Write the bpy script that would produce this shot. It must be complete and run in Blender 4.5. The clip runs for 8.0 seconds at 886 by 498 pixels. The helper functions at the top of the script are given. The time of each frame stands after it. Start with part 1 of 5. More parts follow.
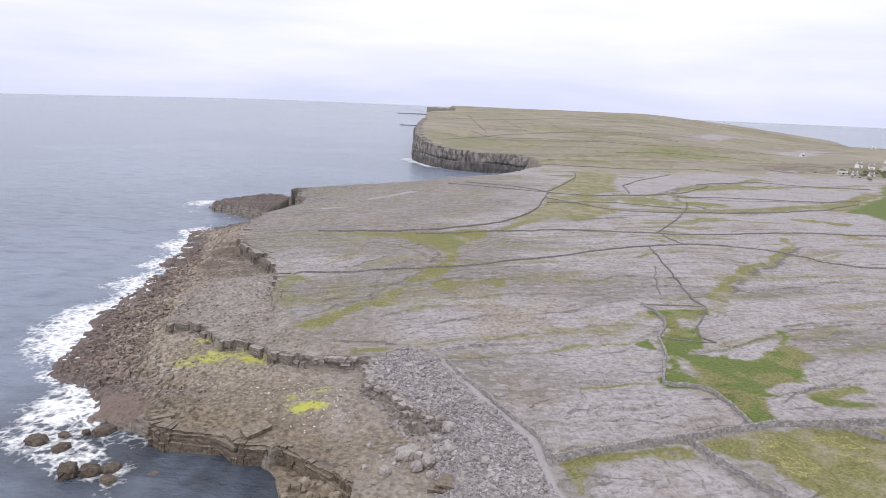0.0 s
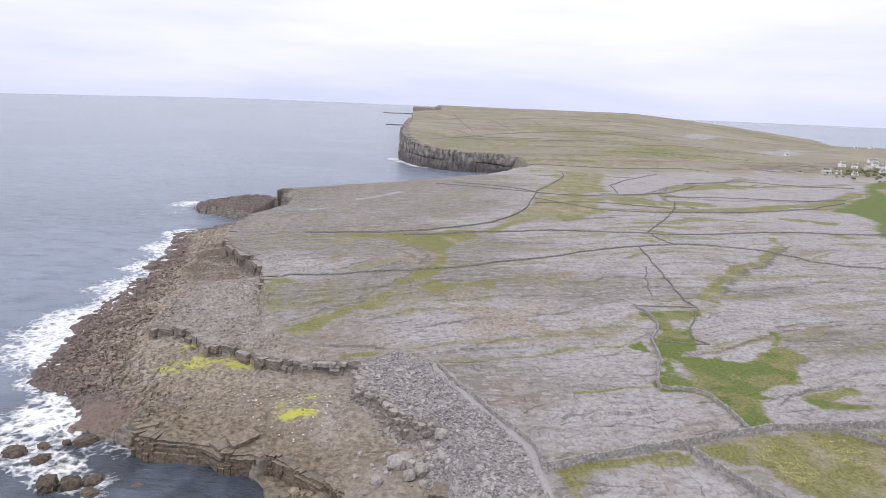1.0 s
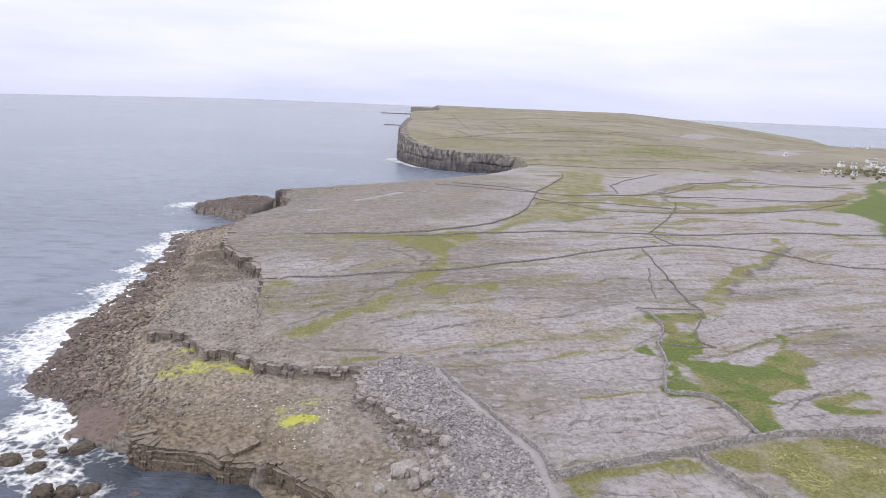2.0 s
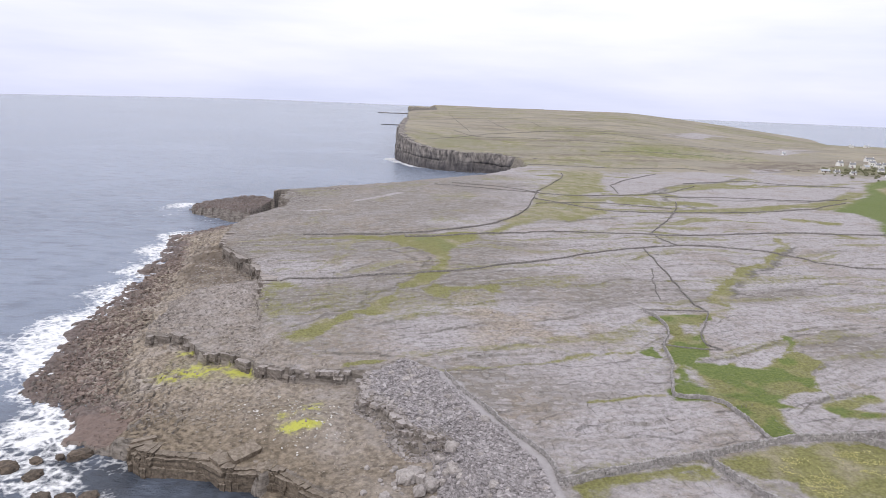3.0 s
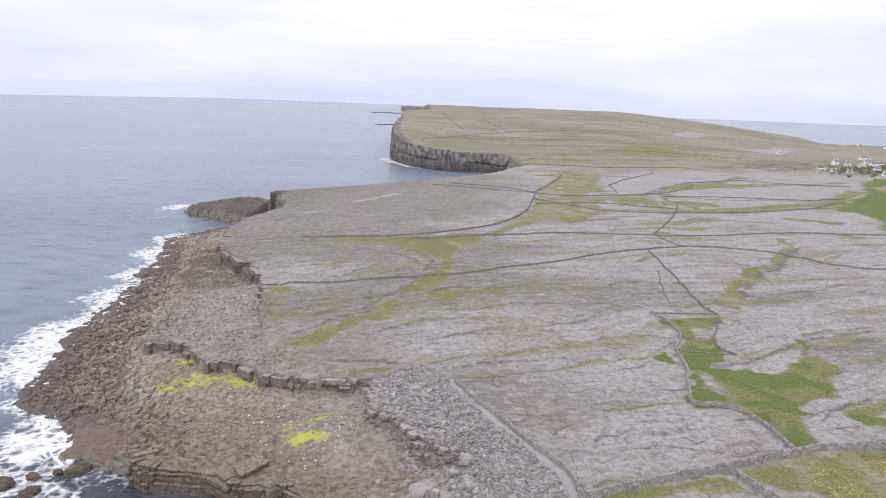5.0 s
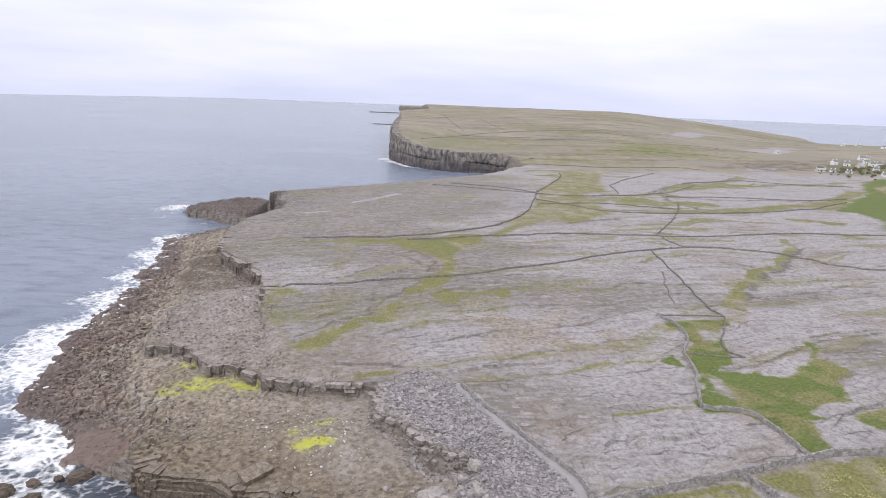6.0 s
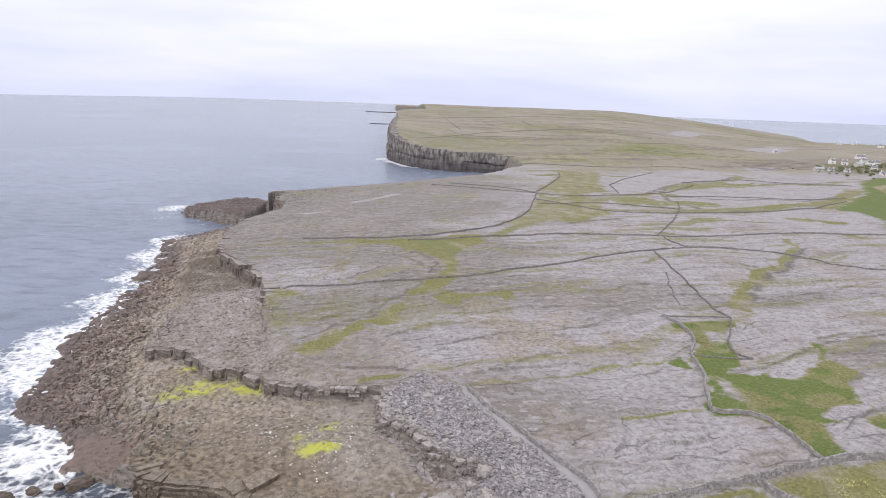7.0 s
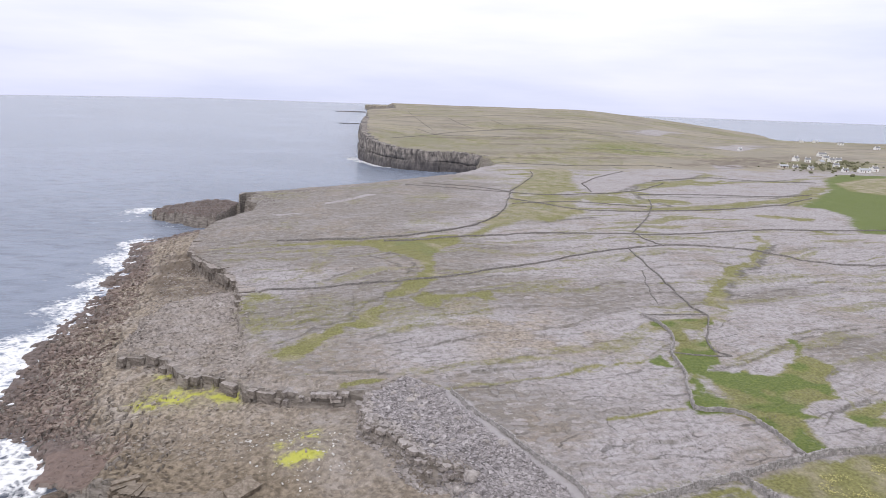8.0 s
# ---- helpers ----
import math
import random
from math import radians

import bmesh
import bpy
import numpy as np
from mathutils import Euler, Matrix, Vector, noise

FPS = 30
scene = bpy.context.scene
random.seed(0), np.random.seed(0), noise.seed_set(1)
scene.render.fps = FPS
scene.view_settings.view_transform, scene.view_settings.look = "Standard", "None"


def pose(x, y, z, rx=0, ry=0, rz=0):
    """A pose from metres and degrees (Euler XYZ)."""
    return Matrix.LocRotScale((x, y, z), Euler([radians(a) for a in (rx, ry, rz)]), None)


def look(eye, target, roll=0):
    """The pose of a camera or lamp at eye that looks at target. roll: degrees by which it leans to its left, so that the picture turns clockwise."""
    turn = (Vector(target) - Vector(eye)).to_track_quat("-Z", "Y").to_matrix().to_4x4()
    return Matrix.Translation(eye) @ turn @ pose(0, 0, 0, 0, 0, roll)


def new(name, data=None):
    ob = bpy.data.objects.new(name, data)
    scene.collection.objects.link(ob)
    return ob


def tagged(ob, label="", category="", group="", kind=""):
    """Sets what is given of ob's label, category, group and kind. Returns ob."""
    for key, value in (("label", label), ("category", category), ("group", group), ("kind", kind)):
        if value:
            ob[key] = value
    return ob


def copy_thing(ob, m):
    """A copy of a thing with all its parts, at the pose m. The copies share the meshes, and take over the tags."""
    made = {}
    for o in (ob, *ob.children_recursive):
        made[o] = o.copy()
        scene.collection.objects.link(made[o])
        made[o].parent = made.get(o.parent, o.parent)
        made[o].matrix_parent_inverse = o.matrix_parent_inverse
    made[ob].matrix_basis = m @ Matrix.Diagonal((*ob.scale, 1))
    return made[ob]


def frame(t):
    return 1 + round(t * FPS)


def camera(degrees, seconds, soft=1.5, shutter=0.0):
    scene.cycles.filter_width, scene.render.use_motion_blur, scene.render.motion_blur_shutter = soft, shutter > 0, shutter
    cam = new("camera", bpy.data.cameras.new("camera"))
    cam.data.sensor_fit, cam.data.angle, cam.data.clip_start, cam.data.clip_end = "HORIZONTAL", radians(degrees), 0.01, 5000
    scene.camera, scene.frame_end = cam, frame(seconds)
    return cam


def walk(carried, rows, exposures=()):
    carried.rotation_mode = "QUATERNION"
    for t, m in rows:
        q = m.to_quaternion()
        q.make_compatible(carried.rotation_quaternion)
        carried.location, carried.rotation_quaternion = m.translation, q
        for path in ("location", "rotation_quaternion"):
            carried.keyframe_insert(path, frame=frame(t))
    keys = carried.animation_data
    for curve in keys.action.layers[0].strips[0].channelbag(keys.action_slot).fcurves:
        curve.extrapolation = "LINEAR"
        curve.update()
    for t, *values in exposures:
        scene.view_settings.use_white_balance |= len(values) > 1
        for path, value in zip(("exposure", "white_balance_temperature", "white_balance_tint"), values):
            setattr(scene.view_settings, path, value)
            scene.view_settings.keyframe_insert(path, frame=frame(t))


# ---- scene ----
cam = camera(67.9, 8.0, soft=0.8)
PATH = [
    (0, (4.725, 2.418, 70.306), (4.659, 4.371, 69.882), 2.4),
    (0.5, (4.089, 3.919, 70.332), (4.062, 5.873, 69.909), 2.4),
    (1, (3.589, 5.324, 70.325), (3.564, 7.279, 69.901), 2.4),
    (1.5, (2.96, 6.677, 70.29), (2.938, 8.632, 69.867), 2.4),
    (3, (0.821, 10.279, 70.174), (0.811, 12.234, 69.75), 2.3),
    (3.5, (-0.156, 11.37, 70.2), (-0.161, 13.325, 69.776), 2.3),
    (4, (-0.954, 12.506, 70.202), (-0.955, 14.461, 69.779), 2.3),
    (4.5, (-1.82, 13.579, 70.183), (-1.816, 15.533, 69.759), 2.2),
    (6, (-4.656, 16.601, 70.178), (-4.638, 18.555, 69.753), 2.2),
    (6.5, (-5.658, 17.606, 70.163), (-5.64, 19.56, 69.737), 2.2),
    (7, (-6.521, 18.652, 70.133), (-6.493, 20.606, 69.707), 2.1),
    (7.5, (-7.544, 19.63, 70.198), (-7.464, 21.583, 69.774), 2.1),
    (8, (-8.728, 20.489, 70.223), (-8.612, 22.44, 69.798), 2.0),
]
walk(cam, [(t, look(eye, target, roll)) for t, eye, target, roll in PATH], [(0.0, 0.0, 6500, 12)])

# ---- world and light ----
world = bpy.data.worlds.new("overcast_sky")
scene.world = world
world.use_nodes = True
wn, wl = world.node_tree.nodes, world.node_tree.links
wn.clear()
SUN_EL, SUN_AZ = 52.0, 205.0
w_out = wn.new("ShaderNodeOutputWorld")
w_bg = wn.new("ShaderNodeBackground")
w_sky = wn.new("ShaderNodeTexSky")
w_sky.sky_type, w_sky.sun_disc = "NISHITA", False
w_sky.sun_elevation, w_sky.sun_rotation = radians(SUN_EL), radians(SUN_AZ)
w_sky.dust_density = 3.0
w_sc = wn.new("ShaderNodeVectorMath")
w_sc.operation = "SCALE"
w_sc.inputs["Scale"].default_value = 0.10
wl.new(w_sky.outputs[0], w_sc.inputs[0])
w_co = wn.new("ShaderNodeTexCoord")
w_map = wn.new("ShaderNodeMapping")
w_map.inputs["Scale"].default_value = (1.0, 1.0, 7.0)
wl.new(w_co.outputs["Generated"], w_map.inputs[0])
w_noise = wn.new("ShaderNodeTexNoise")
w_noise.inputs["Scale"].default_value = 2.2
w_noise.inputs["Detail"].default_value = 6.0
w_noise.inputs["Roughness"].default_value = 0.52
wl.new(w_map.outputs[0], w_noise.inputs["Vector"])
w_cr = wn.new("ShaderNodeValToRGB")
w_cr.color_ramp.elements[0].position, w_cr.color_ramp.elements[0].color = 0.30, (0.80, 0.83, 0.95, 1)
w_cr.color_ramp.elements[1].position, w_cr.color_ramp.elements[1].color = 0.62, (1.0, 1.0, 1.04, 1)
wl.new(w_noise.outputs["Fac"], w_cr.inputs[0])
# the overcast is brightest overhead and bluish at the rim
w_sep = wn.new("ShaderNodeSeparateXYZ")
wl.new(w_co.outputs["Generated"], w_sep.inputs[0])
w_hr = wn.new("ShaderNodeValToRGB")
e = w_hr.color_ramp.elements
e[0].position, e[0].color = 0.0, (0.79, 0.82, 0.95, 1)
e[1].position, e[1].color = 0.16, (1.0, 1.0, 1.02, 1)
wl.new(w_sep.outputs["Z"], w_hr.inputs[0])
w_mul = wn.new("ShaderNodeMix")
w_mul.data_type, w_mul.blend_type = "RGBA", "MULTIPLY"
w_mul.inputs["Factor"].default_value = 1.0
wl.new(w_cr.outputs[0], w_mul.inputs[6])
wl.new(w_hr.outputs[0], w_mul.inputs[7])
w_mix = wn.new("ShaderNodeMix")
w_mix.data_type = "RGBA"
w_mix.inputs["Factor"].default_value = 0.9
wl.new(w_sc.outputs[0], w_mix.inputs[6])
wl.new(w_mul.outputs[2], w_mix.inputs[7])
wl.new(w_mix.outputs[2], w_bg.inputs["Color"])
w_bg.inputs["Strength"].default_value = 1.15
wl.new(w_bg.outputs[0], w_out.inputs[0])
sun = new("sun", bpy.data.lights.new("sun", "SUN"))
sun.data.energy, sun.data.angle, sun.data.color = 1.1, radians(20), (1.0, 0.96, 0.9)
sun_way = Vector((math.sin(radians(SUN_AZ)) * math.cos(radians(SUN_EL)), math.cos(radians(SUN_AZ)) * math.cos(radians(SUN_EL)), math.sin(radians(SUN_EL))))
sun.matrix_world = look(sun_way * 500, (0, 0, 0))


# ---- number noise for shapes ----
def hashed(i, j, k):
    n = (i.astype(np.int64) * 374761393 + j.astype(np.int64) * 668265263 + k * 974634777) & 0x7FFFFFFF
    n = ((n ^ (n >> 13)) * 1274126177) & 0x7FFFFFFF
    return ((n ^ (n >> 16)) & 0xFFFF).astype(np.float32) / 65535.0


def vnoise(x, y, k=0):
    i, j = np.floor(x), np.floor(y)
    u, v = x - i, y - j
    u, v = u * u * (3 - 2 * u), v * v * (3 - 2 * v)
    i, j = i.astype(np.int64), j.astype(np.int64)
    a, b = hashed(i, j, k), hashed(i + 1, j, k)
    c, d = hashed(i, j + 1, k), hashed(i + 1, j + 1, k)
    return (a + (b - a) * u) + ((c + (d - c) * u) - (a + (b - a) * u)) * v


def fbm(x, y, k=0, octaves=4, gain=0.5):
    total, amp, norm = 0.0, 1.0, 0.0
    for o in range(octaves):
        total = total + amp * vnoise(x * 2 ** o + 17.3 * o, y * 2 ** o - 9.1 * o, k + o)
        norm += amp
        amp *= gain
    return total / norm


def cells(x, y, k=0):
    """Distances to the nearest and second nearest of jittered points, and the nearest one's own number."""
    i, j = np.floor(x).astype(np.int64), np.floor(y).astype(np.int64)
    f1 = np.full(x.shape, 9.0, np.float32)
    f2 = f1.copy()
    who = np.zeros(x.shape, np.float32)
    for di in (-1, 0, 1):
        for dj in (-1, 0, 1):
            px_ = i + di + 0.1 + 0.8 * hashed(i + di, j + dj, k)
            py_ = j + dj + 0.1 + 0.8 * hashed(i + di, j + dj, k + 1)
            d = np.sqrt((px_ - x) ** 2 + (py_ - y) ** 2).astype(np.float32)
            near = d < f1
            f2 = np.where(near, f1, np.minimum(f2, d))
            who = np.where(near, hashed(i + di, j + dj, k + 2), who)
            f1 = np.where(near, d, f1)
    return f1, f2, who


def smooth(a, b, x):
    t = np.clip((x - a) / (b - a), 0, 1)
    return t * t * (3 - 2 * t)


# ---- plan of the island, metres ----
SHORE = [(-30, -200), (-22, 60), (-25, 100), (-27, 108), (-29.5, 114), (-33, 117.6), (-38, 118), (-40, 122.3), (-55, 122.3), (-57.5, 126), (-63, 127), (-69, 130),
         (-75, 132), (-78, 139), (-84, 143), (-97, 153), (-100, 162), (-105, 175), (-110, 194), (-112, 211), (-117, 236), (-121, 262),
         (-125, 288), (-134, 318), (-139, 340), (-129, 359), (-124, 372), (-108, 391)]
HEADLAND = [(-103, 394), (-105, 437), (-110.5, 438), (-109, 388), (-114, 383), (-128, 389), (-142, 396), (-155, 407), (-161, 421), (-159, 436), (-146, 446), (-127, 455), (-117, 447), (-114, 441), (-101, 447),
            (-86, 449), (-58, 462), (-29, 481), (3, 506), (26, 535), (52, 585), (70, 640), (70, 700), (62, 735), (40, 745), (15, 738), (-12, 755), (-38, 790), (-58, 845), (-65, 872)]
CAPE = [(96, 706), (76, 712), (60, 735), (40, 745), (15, 738), (-12, 755), (-38, 790), (-58, 845), (-65, 872)]
FAR_COAST = [(-67, 900), (-74, 1000), (-100, 1500), (-126, 1880), (-116, 1980), (-50, 2080), (-70, 2700), (-120, 3300),
             (-240, 3850), (-262, 3960), (-280, 4300), (600, 4500), (900, 3600), (1150, 2700), (1450, 2050), (2300, 1750), (4200, 1650), (4200, -200)]
LAND = SHORE + HEADLAND + FAR_COAST
UPPER = [(20, -200), (2, -130), (14, -60), (3, 0), (11, 50), (4, 80), (8, 104), (2, 122), (-5, 125), (-7, 129), (-10, 134), (-15, 137), (-16.5, 145), (-17, 150), (-22.5, 151), (-29, 151), (-34, 152.5),
         (-41, 156), (-44, 168), (-49, 178), (-57, 213), (-62, 226), (-66, 241), (-80, 261), (-91, 275), (-101, 303), (-102, 340), (-90, 368), (-93, 392), (-108, 410),
         (-114, 439), (-101, 445), (-86, 447), (-58, 460), (-29, 479), (3, 504), (26, 533), (54, 582), (72, 640), (4200, 640), (4200, -200)]
MIDDLE = [(-34, 153), (-41, 155), (-48, 160), (-52, 162), (-59, 163), (-62, 169), (-68, 174), (-71, 177), (-79, 177), (-82, 190), (-84, 205),
          (-80, 222), (-72, 236), (-60, 236), (-30, 200)]

# the ground's grid: rows across the island, closer together where the camera passes near
ROWS_Y = np.concatenate([np.arange(-180, 70, 5.0), 70 * np.exp(np.linspace(0, math.log(4700 / 70.0), 1080))]).astype(np.float32)
COLS = 860
U = np.linspace(0, 1, COLS).astype(np.float32)
X_LEFT = -(0.42 * np.maximum(ROWS_Y, 60) + 55)
X_RIGHT = 0.86 * np.maximum(ROWS_Y, 60) + 40
GX = X_LEFT[:, None] + (X_RIGHT - X_LEFT)[:, None] * U[None, :]
GY = np.repeat(ROWS_Y[:, None], COLS, 1)


def rows_between(lo, hi):
    return int(np.searchsorted(ROWS_Y, lo)), int(np.searchsorted(ROWS_Y, hi))


def edge_distance(x, y, line, reach, closed):
    """Distance to a line over the grid, up to reach."""
    best = np.full(x.shape, reach, np.float32)
    pairs = list(zip(line, line[1:] + line[:1])) if closed else list(zip(line, line[1:]))
    for (ax, ay), (bx, by) in pairs:
        r0, r1 = rows_between(min(ay, by) - reach - 12, max(ay, by) + reach + 12)
        if r0 == r1:
            continue
        xs, ys = x[r0:r1], y[r0:r1]
        ex, ey = bx - ax, by - ay
        t = np.clip(((xs - ax) * ex + (ys - ay) * ey) / (ex * ex + ey * ey), 0, 1)
        d = np.hypot(xs - ax - t * ex, ys - ay - t * ey)
        best[r0:r1] = np.minimum(best[r0:r1], d)
    return best


def inside(x, y, poly):
    odd = np.zeros(x.shape, bool)
    for (ax, ay), (bx, by) in zip(poly, poly[1:] + poly[:1]):
        if ay == by:
            continue
        r0, r1 = rows_between(min(ay, by) - 12, max(ay, by) + 12)
        xs, ys = x[r0:r1], y[r0:r1]
        cross = ((ay > ys) != (by > ys)) & (xs < (bx - ax) * (ys - ay) / (by - ay) + ax)
        odd[r0:r1] ^= cross
    return odd


def signed(x, y, poly, reach):
    return np.where(inside(x, y, poly), 1, -1) * edge_distance(x, y, poly, reach, True)


# blocky, broken edges: the plan is read through a jolted copy of the grid
_, _, jolt_a = cells(GX / 3.1, GY / 3.1, 40)
_, _, jolt_b = cells(GX / 3.4 + 7, GY / 3.4, 50)
WX = GX + (fbm(GX / 14, GY / 14, 1, 4) - 0.5) * 9 + (jolt_a - 0.5) * 2.6
WY = GY + (fbm(GX / 14 + 40, GY / 14, 5, 4) - 0.5) * 7 + (jolt_b - 0.5) * 2.2
CALM = smooth(150, 130, GY) * smooth(-76, -62, GX) * 0.75
WX, WY = WX + (GX - WX) * CALM, WY + (GY - WY) * CALM
FARW = smooth(500, 800, GY)
WX, WY = WX + (GX - WX) * FARW * 0.85, WY + (GY - WY) * FARW * 0.85
d_land = signed(WX, WY, LAND, 90.0)
d_upper = signed(GX + (WX - GX) * 0.45, GY + (WY - GY) * 0.45, UPPER, 40.0)
d_mid = signed(GX + (WX - GX) * 0.45, GY + (WY - GY) * 0.45, MIDDLE, 30.0)

# heights: upper pavement and the hill behind it
xs, ys = GX / 100, GY / 100
xs, ys = np.clip(xs, -1.4, 1.6), np.clip(ys, 0.6, 6.0)
plateau = 7.2 + 4.69 * xs + 3.13 * ys - 1.73 * xs * xs - 0.59 * xs * ys - 0.19 * ys * ys
plateau += (fbm(GX / 60, GY / 60, 20, 3) - 0.5) * 2.4 * smooth(90, 250, GY)
rise = np.clip((GY - 640) / 1960, 0, 1.15) ** 0.85
side = 1 - 0.93 * smooth(0.225, 0.495, GX / np.maximum(GY, 400))
ratio = GX / np.maximum(GY, 400)
hill = 17.5 + 53 * rise * side + (fbm(GX / 260, GY / 260, 24, 4) - 0.5) * (9 - 5 * smooth(0.3, 0.5, ratio))
hill -= 18 * smooth(1450, 1900, GY) * smooth(0.44, 0.56, ratio)
cape = 7 * np.exp(-((GX + 70) / 34) ** 2 - ((GY - 900) / 75) ** 2) + 6 * np.exp(-((GX + 90) / 90) ** 2 - ((GY - 1050) / 250) ** 2)
top = plateau + (hill + cape - plateau) * smooth(540, 760, GY)
top -= smooth(2700, 3300, GY) * 15
# strata: the pavement climbs in low treads
strat = top / 1.15 + (fbm(GX / 30, GY / 30, 30, 3) - 0.5) * 0.5
frac = strat - np.floor(strat)
tread = (np.floor(strat) + smooth(0.72, 0.98, frac)) * 1.15
treads = 0.55 - 0.35 * smooth(260, 450, GY)
top = top * (1 - treads) + tread * treads

# the shelf below it, steep in the cove and shelving to the open sea
front = smooth(150, 132, GY) * smooth(-72, -60, GX)
shelf_in = 4.3 + 1.6 * smooth(0, 40, d_land)
shelf_out = 0.25 + 5.2 * smooth(-2, 40, d_land)
shelf = shelf_out + (shelf_in - shelf_out) * front
shelf += 2.1 * smooth(-62, -24, GX) * smooth(116, 140, GY) * smooth(190, 150, GY)
shelf -= 2.0 * np.exp(-((GX + 78) / 15) ** 2 - ((GY - 254) / 20) ** 2)
shelf += (fbm(GX / 9, GY / 9, 33, 4) - 0.5) * 1.5 * smooth(0, 6, d_land)
middle = 7.5 + 1.8 * smooth(-78, -40, GX) - 1.0 * smooth(215, 245, GY)
ground = shelf + (np.maximum(middle, shelf) - shelf) * smooth(-0.3, 0.3, d_mid)
buried = smooth(124, 118, GY) * smooth(-14, -6, GX)
ground = ground + (np.maximum(top, ground) - ground) * smooth(-0.35 - 5.0 * buried, 0.35 + 4.0 * buried, d_upper)
ground = np.where(GY > 560, top, ground)
FOOT = [(-31, 116), (-28.5, 119.4), (-25, 116.8), (-20.5, 113.6), (-15, 111), (-13.2, 106.5), (-12, 90), (-30, 90)]
foot = smooth(-0.4, 0.4, signed(GX, GY, FOOT, 8.0))
ground = ground * (1 - foot) + foot * np.minimum(ground, 0.7)
islet = smooth(-112.0, -113.5, GX) * smooth(378, 386, GY) * smooth(560, 500, GY)
ground = ground * (1 - islet) + islet * (3.0 + 2.9 * smooth(-162, -132, GX) + 0.7 * jolt_a + 1.2 * (fbm(GX / 6, GY / 6, 37, 3) - 0.5))
edge_w = np.where(GY > 620, 5.0, 1.1)
shore_f = np.clip(d_land / edge_w, 0, 1)
wet_bed = -np.minimum(5.0, 0.5 + np.maximum(-d_land, 0) * 0.25) - smooth(30, 80, -d_land) * 40
ground = np.where(d_land > 0, ground * shore_f ** 0.6, wet_bed)
far_sink = smooth(4000, 4450, GY)
ground = ground - far_sink * 120

# clints and grikes: bedding treads, and two joint sets that cut the pavement
ca, sa = math.cos(radians(15)), math.sin(radians(15))
JX, JY = GX * ca + GY * sa, -GX * sa + GY * ca
WARP = (fbm(GX / 45, GY / 45, 60, 3) - 0.5) * 26 + (fbm(GX / 9, GY / 9, 64, 2) - 0.5) * 3.0
JX = JX + (fbm(GX / 11, GY / 11, 68, 2) - 0.5) * 5
BED = JY + WARP
on_up = smooth(0.2, 1.5, d_upper) * (0.25 + 0.75 * smooth(420, 220, GY)) * smooth(1100, 600, GY)
seam = np.zeros(GX.shape, np.float32)
for period, lift, k in ((26.0, 0.4, 321), (9.0, 0.34, 301), (3.4, 0.16, 311)):
    b = BED / period + (fbm(JX / 26, BED / 9, k, 2) - 0.5) * 0.8
    part_ = b - np.floor(b)
    here = smooth(0.36, 0.66, fbm(JX / 30, BED / 5, k + 5, 3))
    if period > 20:
        here = here * smooth(170, 270, GY)
    ground += on_up * here * lift * (0.5 - part_)
    seam = np.maximum(seam, here * (smooth(0.80, 0.97, part_) + smooth(0.06, 0.0, part_)) * min(1.0, 0.5 + 0.5 * lift / 0.34))
f1, f2, slab = cells(JX / 4.6, BED / 1.9, 70)
crack = smooth(0.11, 0.02, f2 - f1)
f1, f2, slab2 = cells(JX / 1.5, BED / 1.1, 80)
crack2 = smooth(0.16, 0.03, f2 - f1)
worn = smooth(0.35, 0.65, fbm(GX / 24, GY / 24, 330, 3))
ground += on_up * ((slab - 0.5) * 0.08 + (slab2 - 0.5) * 0.06 - crack * 0.12 * worn - crack2 * 0.05)
shelf_rough = smooth(0.3, -0.5, d_upper) * smooth(0, 3, d_land) * smooth(600, 400, GY)
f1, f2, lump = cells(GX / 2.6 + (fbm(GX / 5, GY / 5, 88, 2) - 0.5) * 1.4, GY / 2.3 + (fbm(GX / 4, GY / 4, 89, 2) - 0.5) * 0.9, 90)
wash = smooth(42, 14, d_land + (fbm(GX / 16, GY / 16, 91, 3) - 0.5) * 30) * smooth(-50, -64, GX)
# gaps between the lumps, painted dark to deepen their shade
painted_dark = smooth(0.26, 0.05, f2 - f1) * wash * smooth(0.25, 0.6, fbm(GX / 4, GY / 4, 92, 3))
sill = smooth(-80, -77, GX) * smooth(-62, -66, GX) * smooth(127, 130, GY) * smooth(146, 142, GY + 0.3 * (GX + 70)) * (d_land > 0)
ground = ground * (1 - sill) + sill * np.minimum(ground, 0.9)
shelf_rough = shelf_rough * (1 - 0.7 * sill) * (1 - 0.7 * smooth(-62, -38, GX))
ground += shelf_rough * ((lump - 0.5) * (0.6 - 0.25 * smooth(18, 34, d_land)) - smooth(0.2, 0.02, f2 - f1) * (0.3 + 0.25 * wash) + (fbm(GX / 1.6, GY / 1.6, 94, 3) - 0.5) * 0.9) * (0.45 + 0.75 * smooth(40, 12, d_land)) 


def ground_at(x, y):
    r = float(np.interp(y, ROWS_Y, np.arange(len(ROWS_Y))))
    r0 = min(int(r), len(ROWS_Y) - 2)
    c = (x - X_LEFT[r0]) / (X_RIGHT[r0] - X_LEFT[r0]) * (COLS - 1)
    c0 = int(min(max(c, 0), COLS - 2))
    u, v = min(max(c - c0, 0), 1), r - r0
    g = ground[r0:r0 + 2, c0:c0 + 2]
    return float((g[0, 0] * (1 - u) + g[0, 1] * u) * (1 - v) + (g[1, 0] * (1 - u) + g[1, 1] * u) * v)


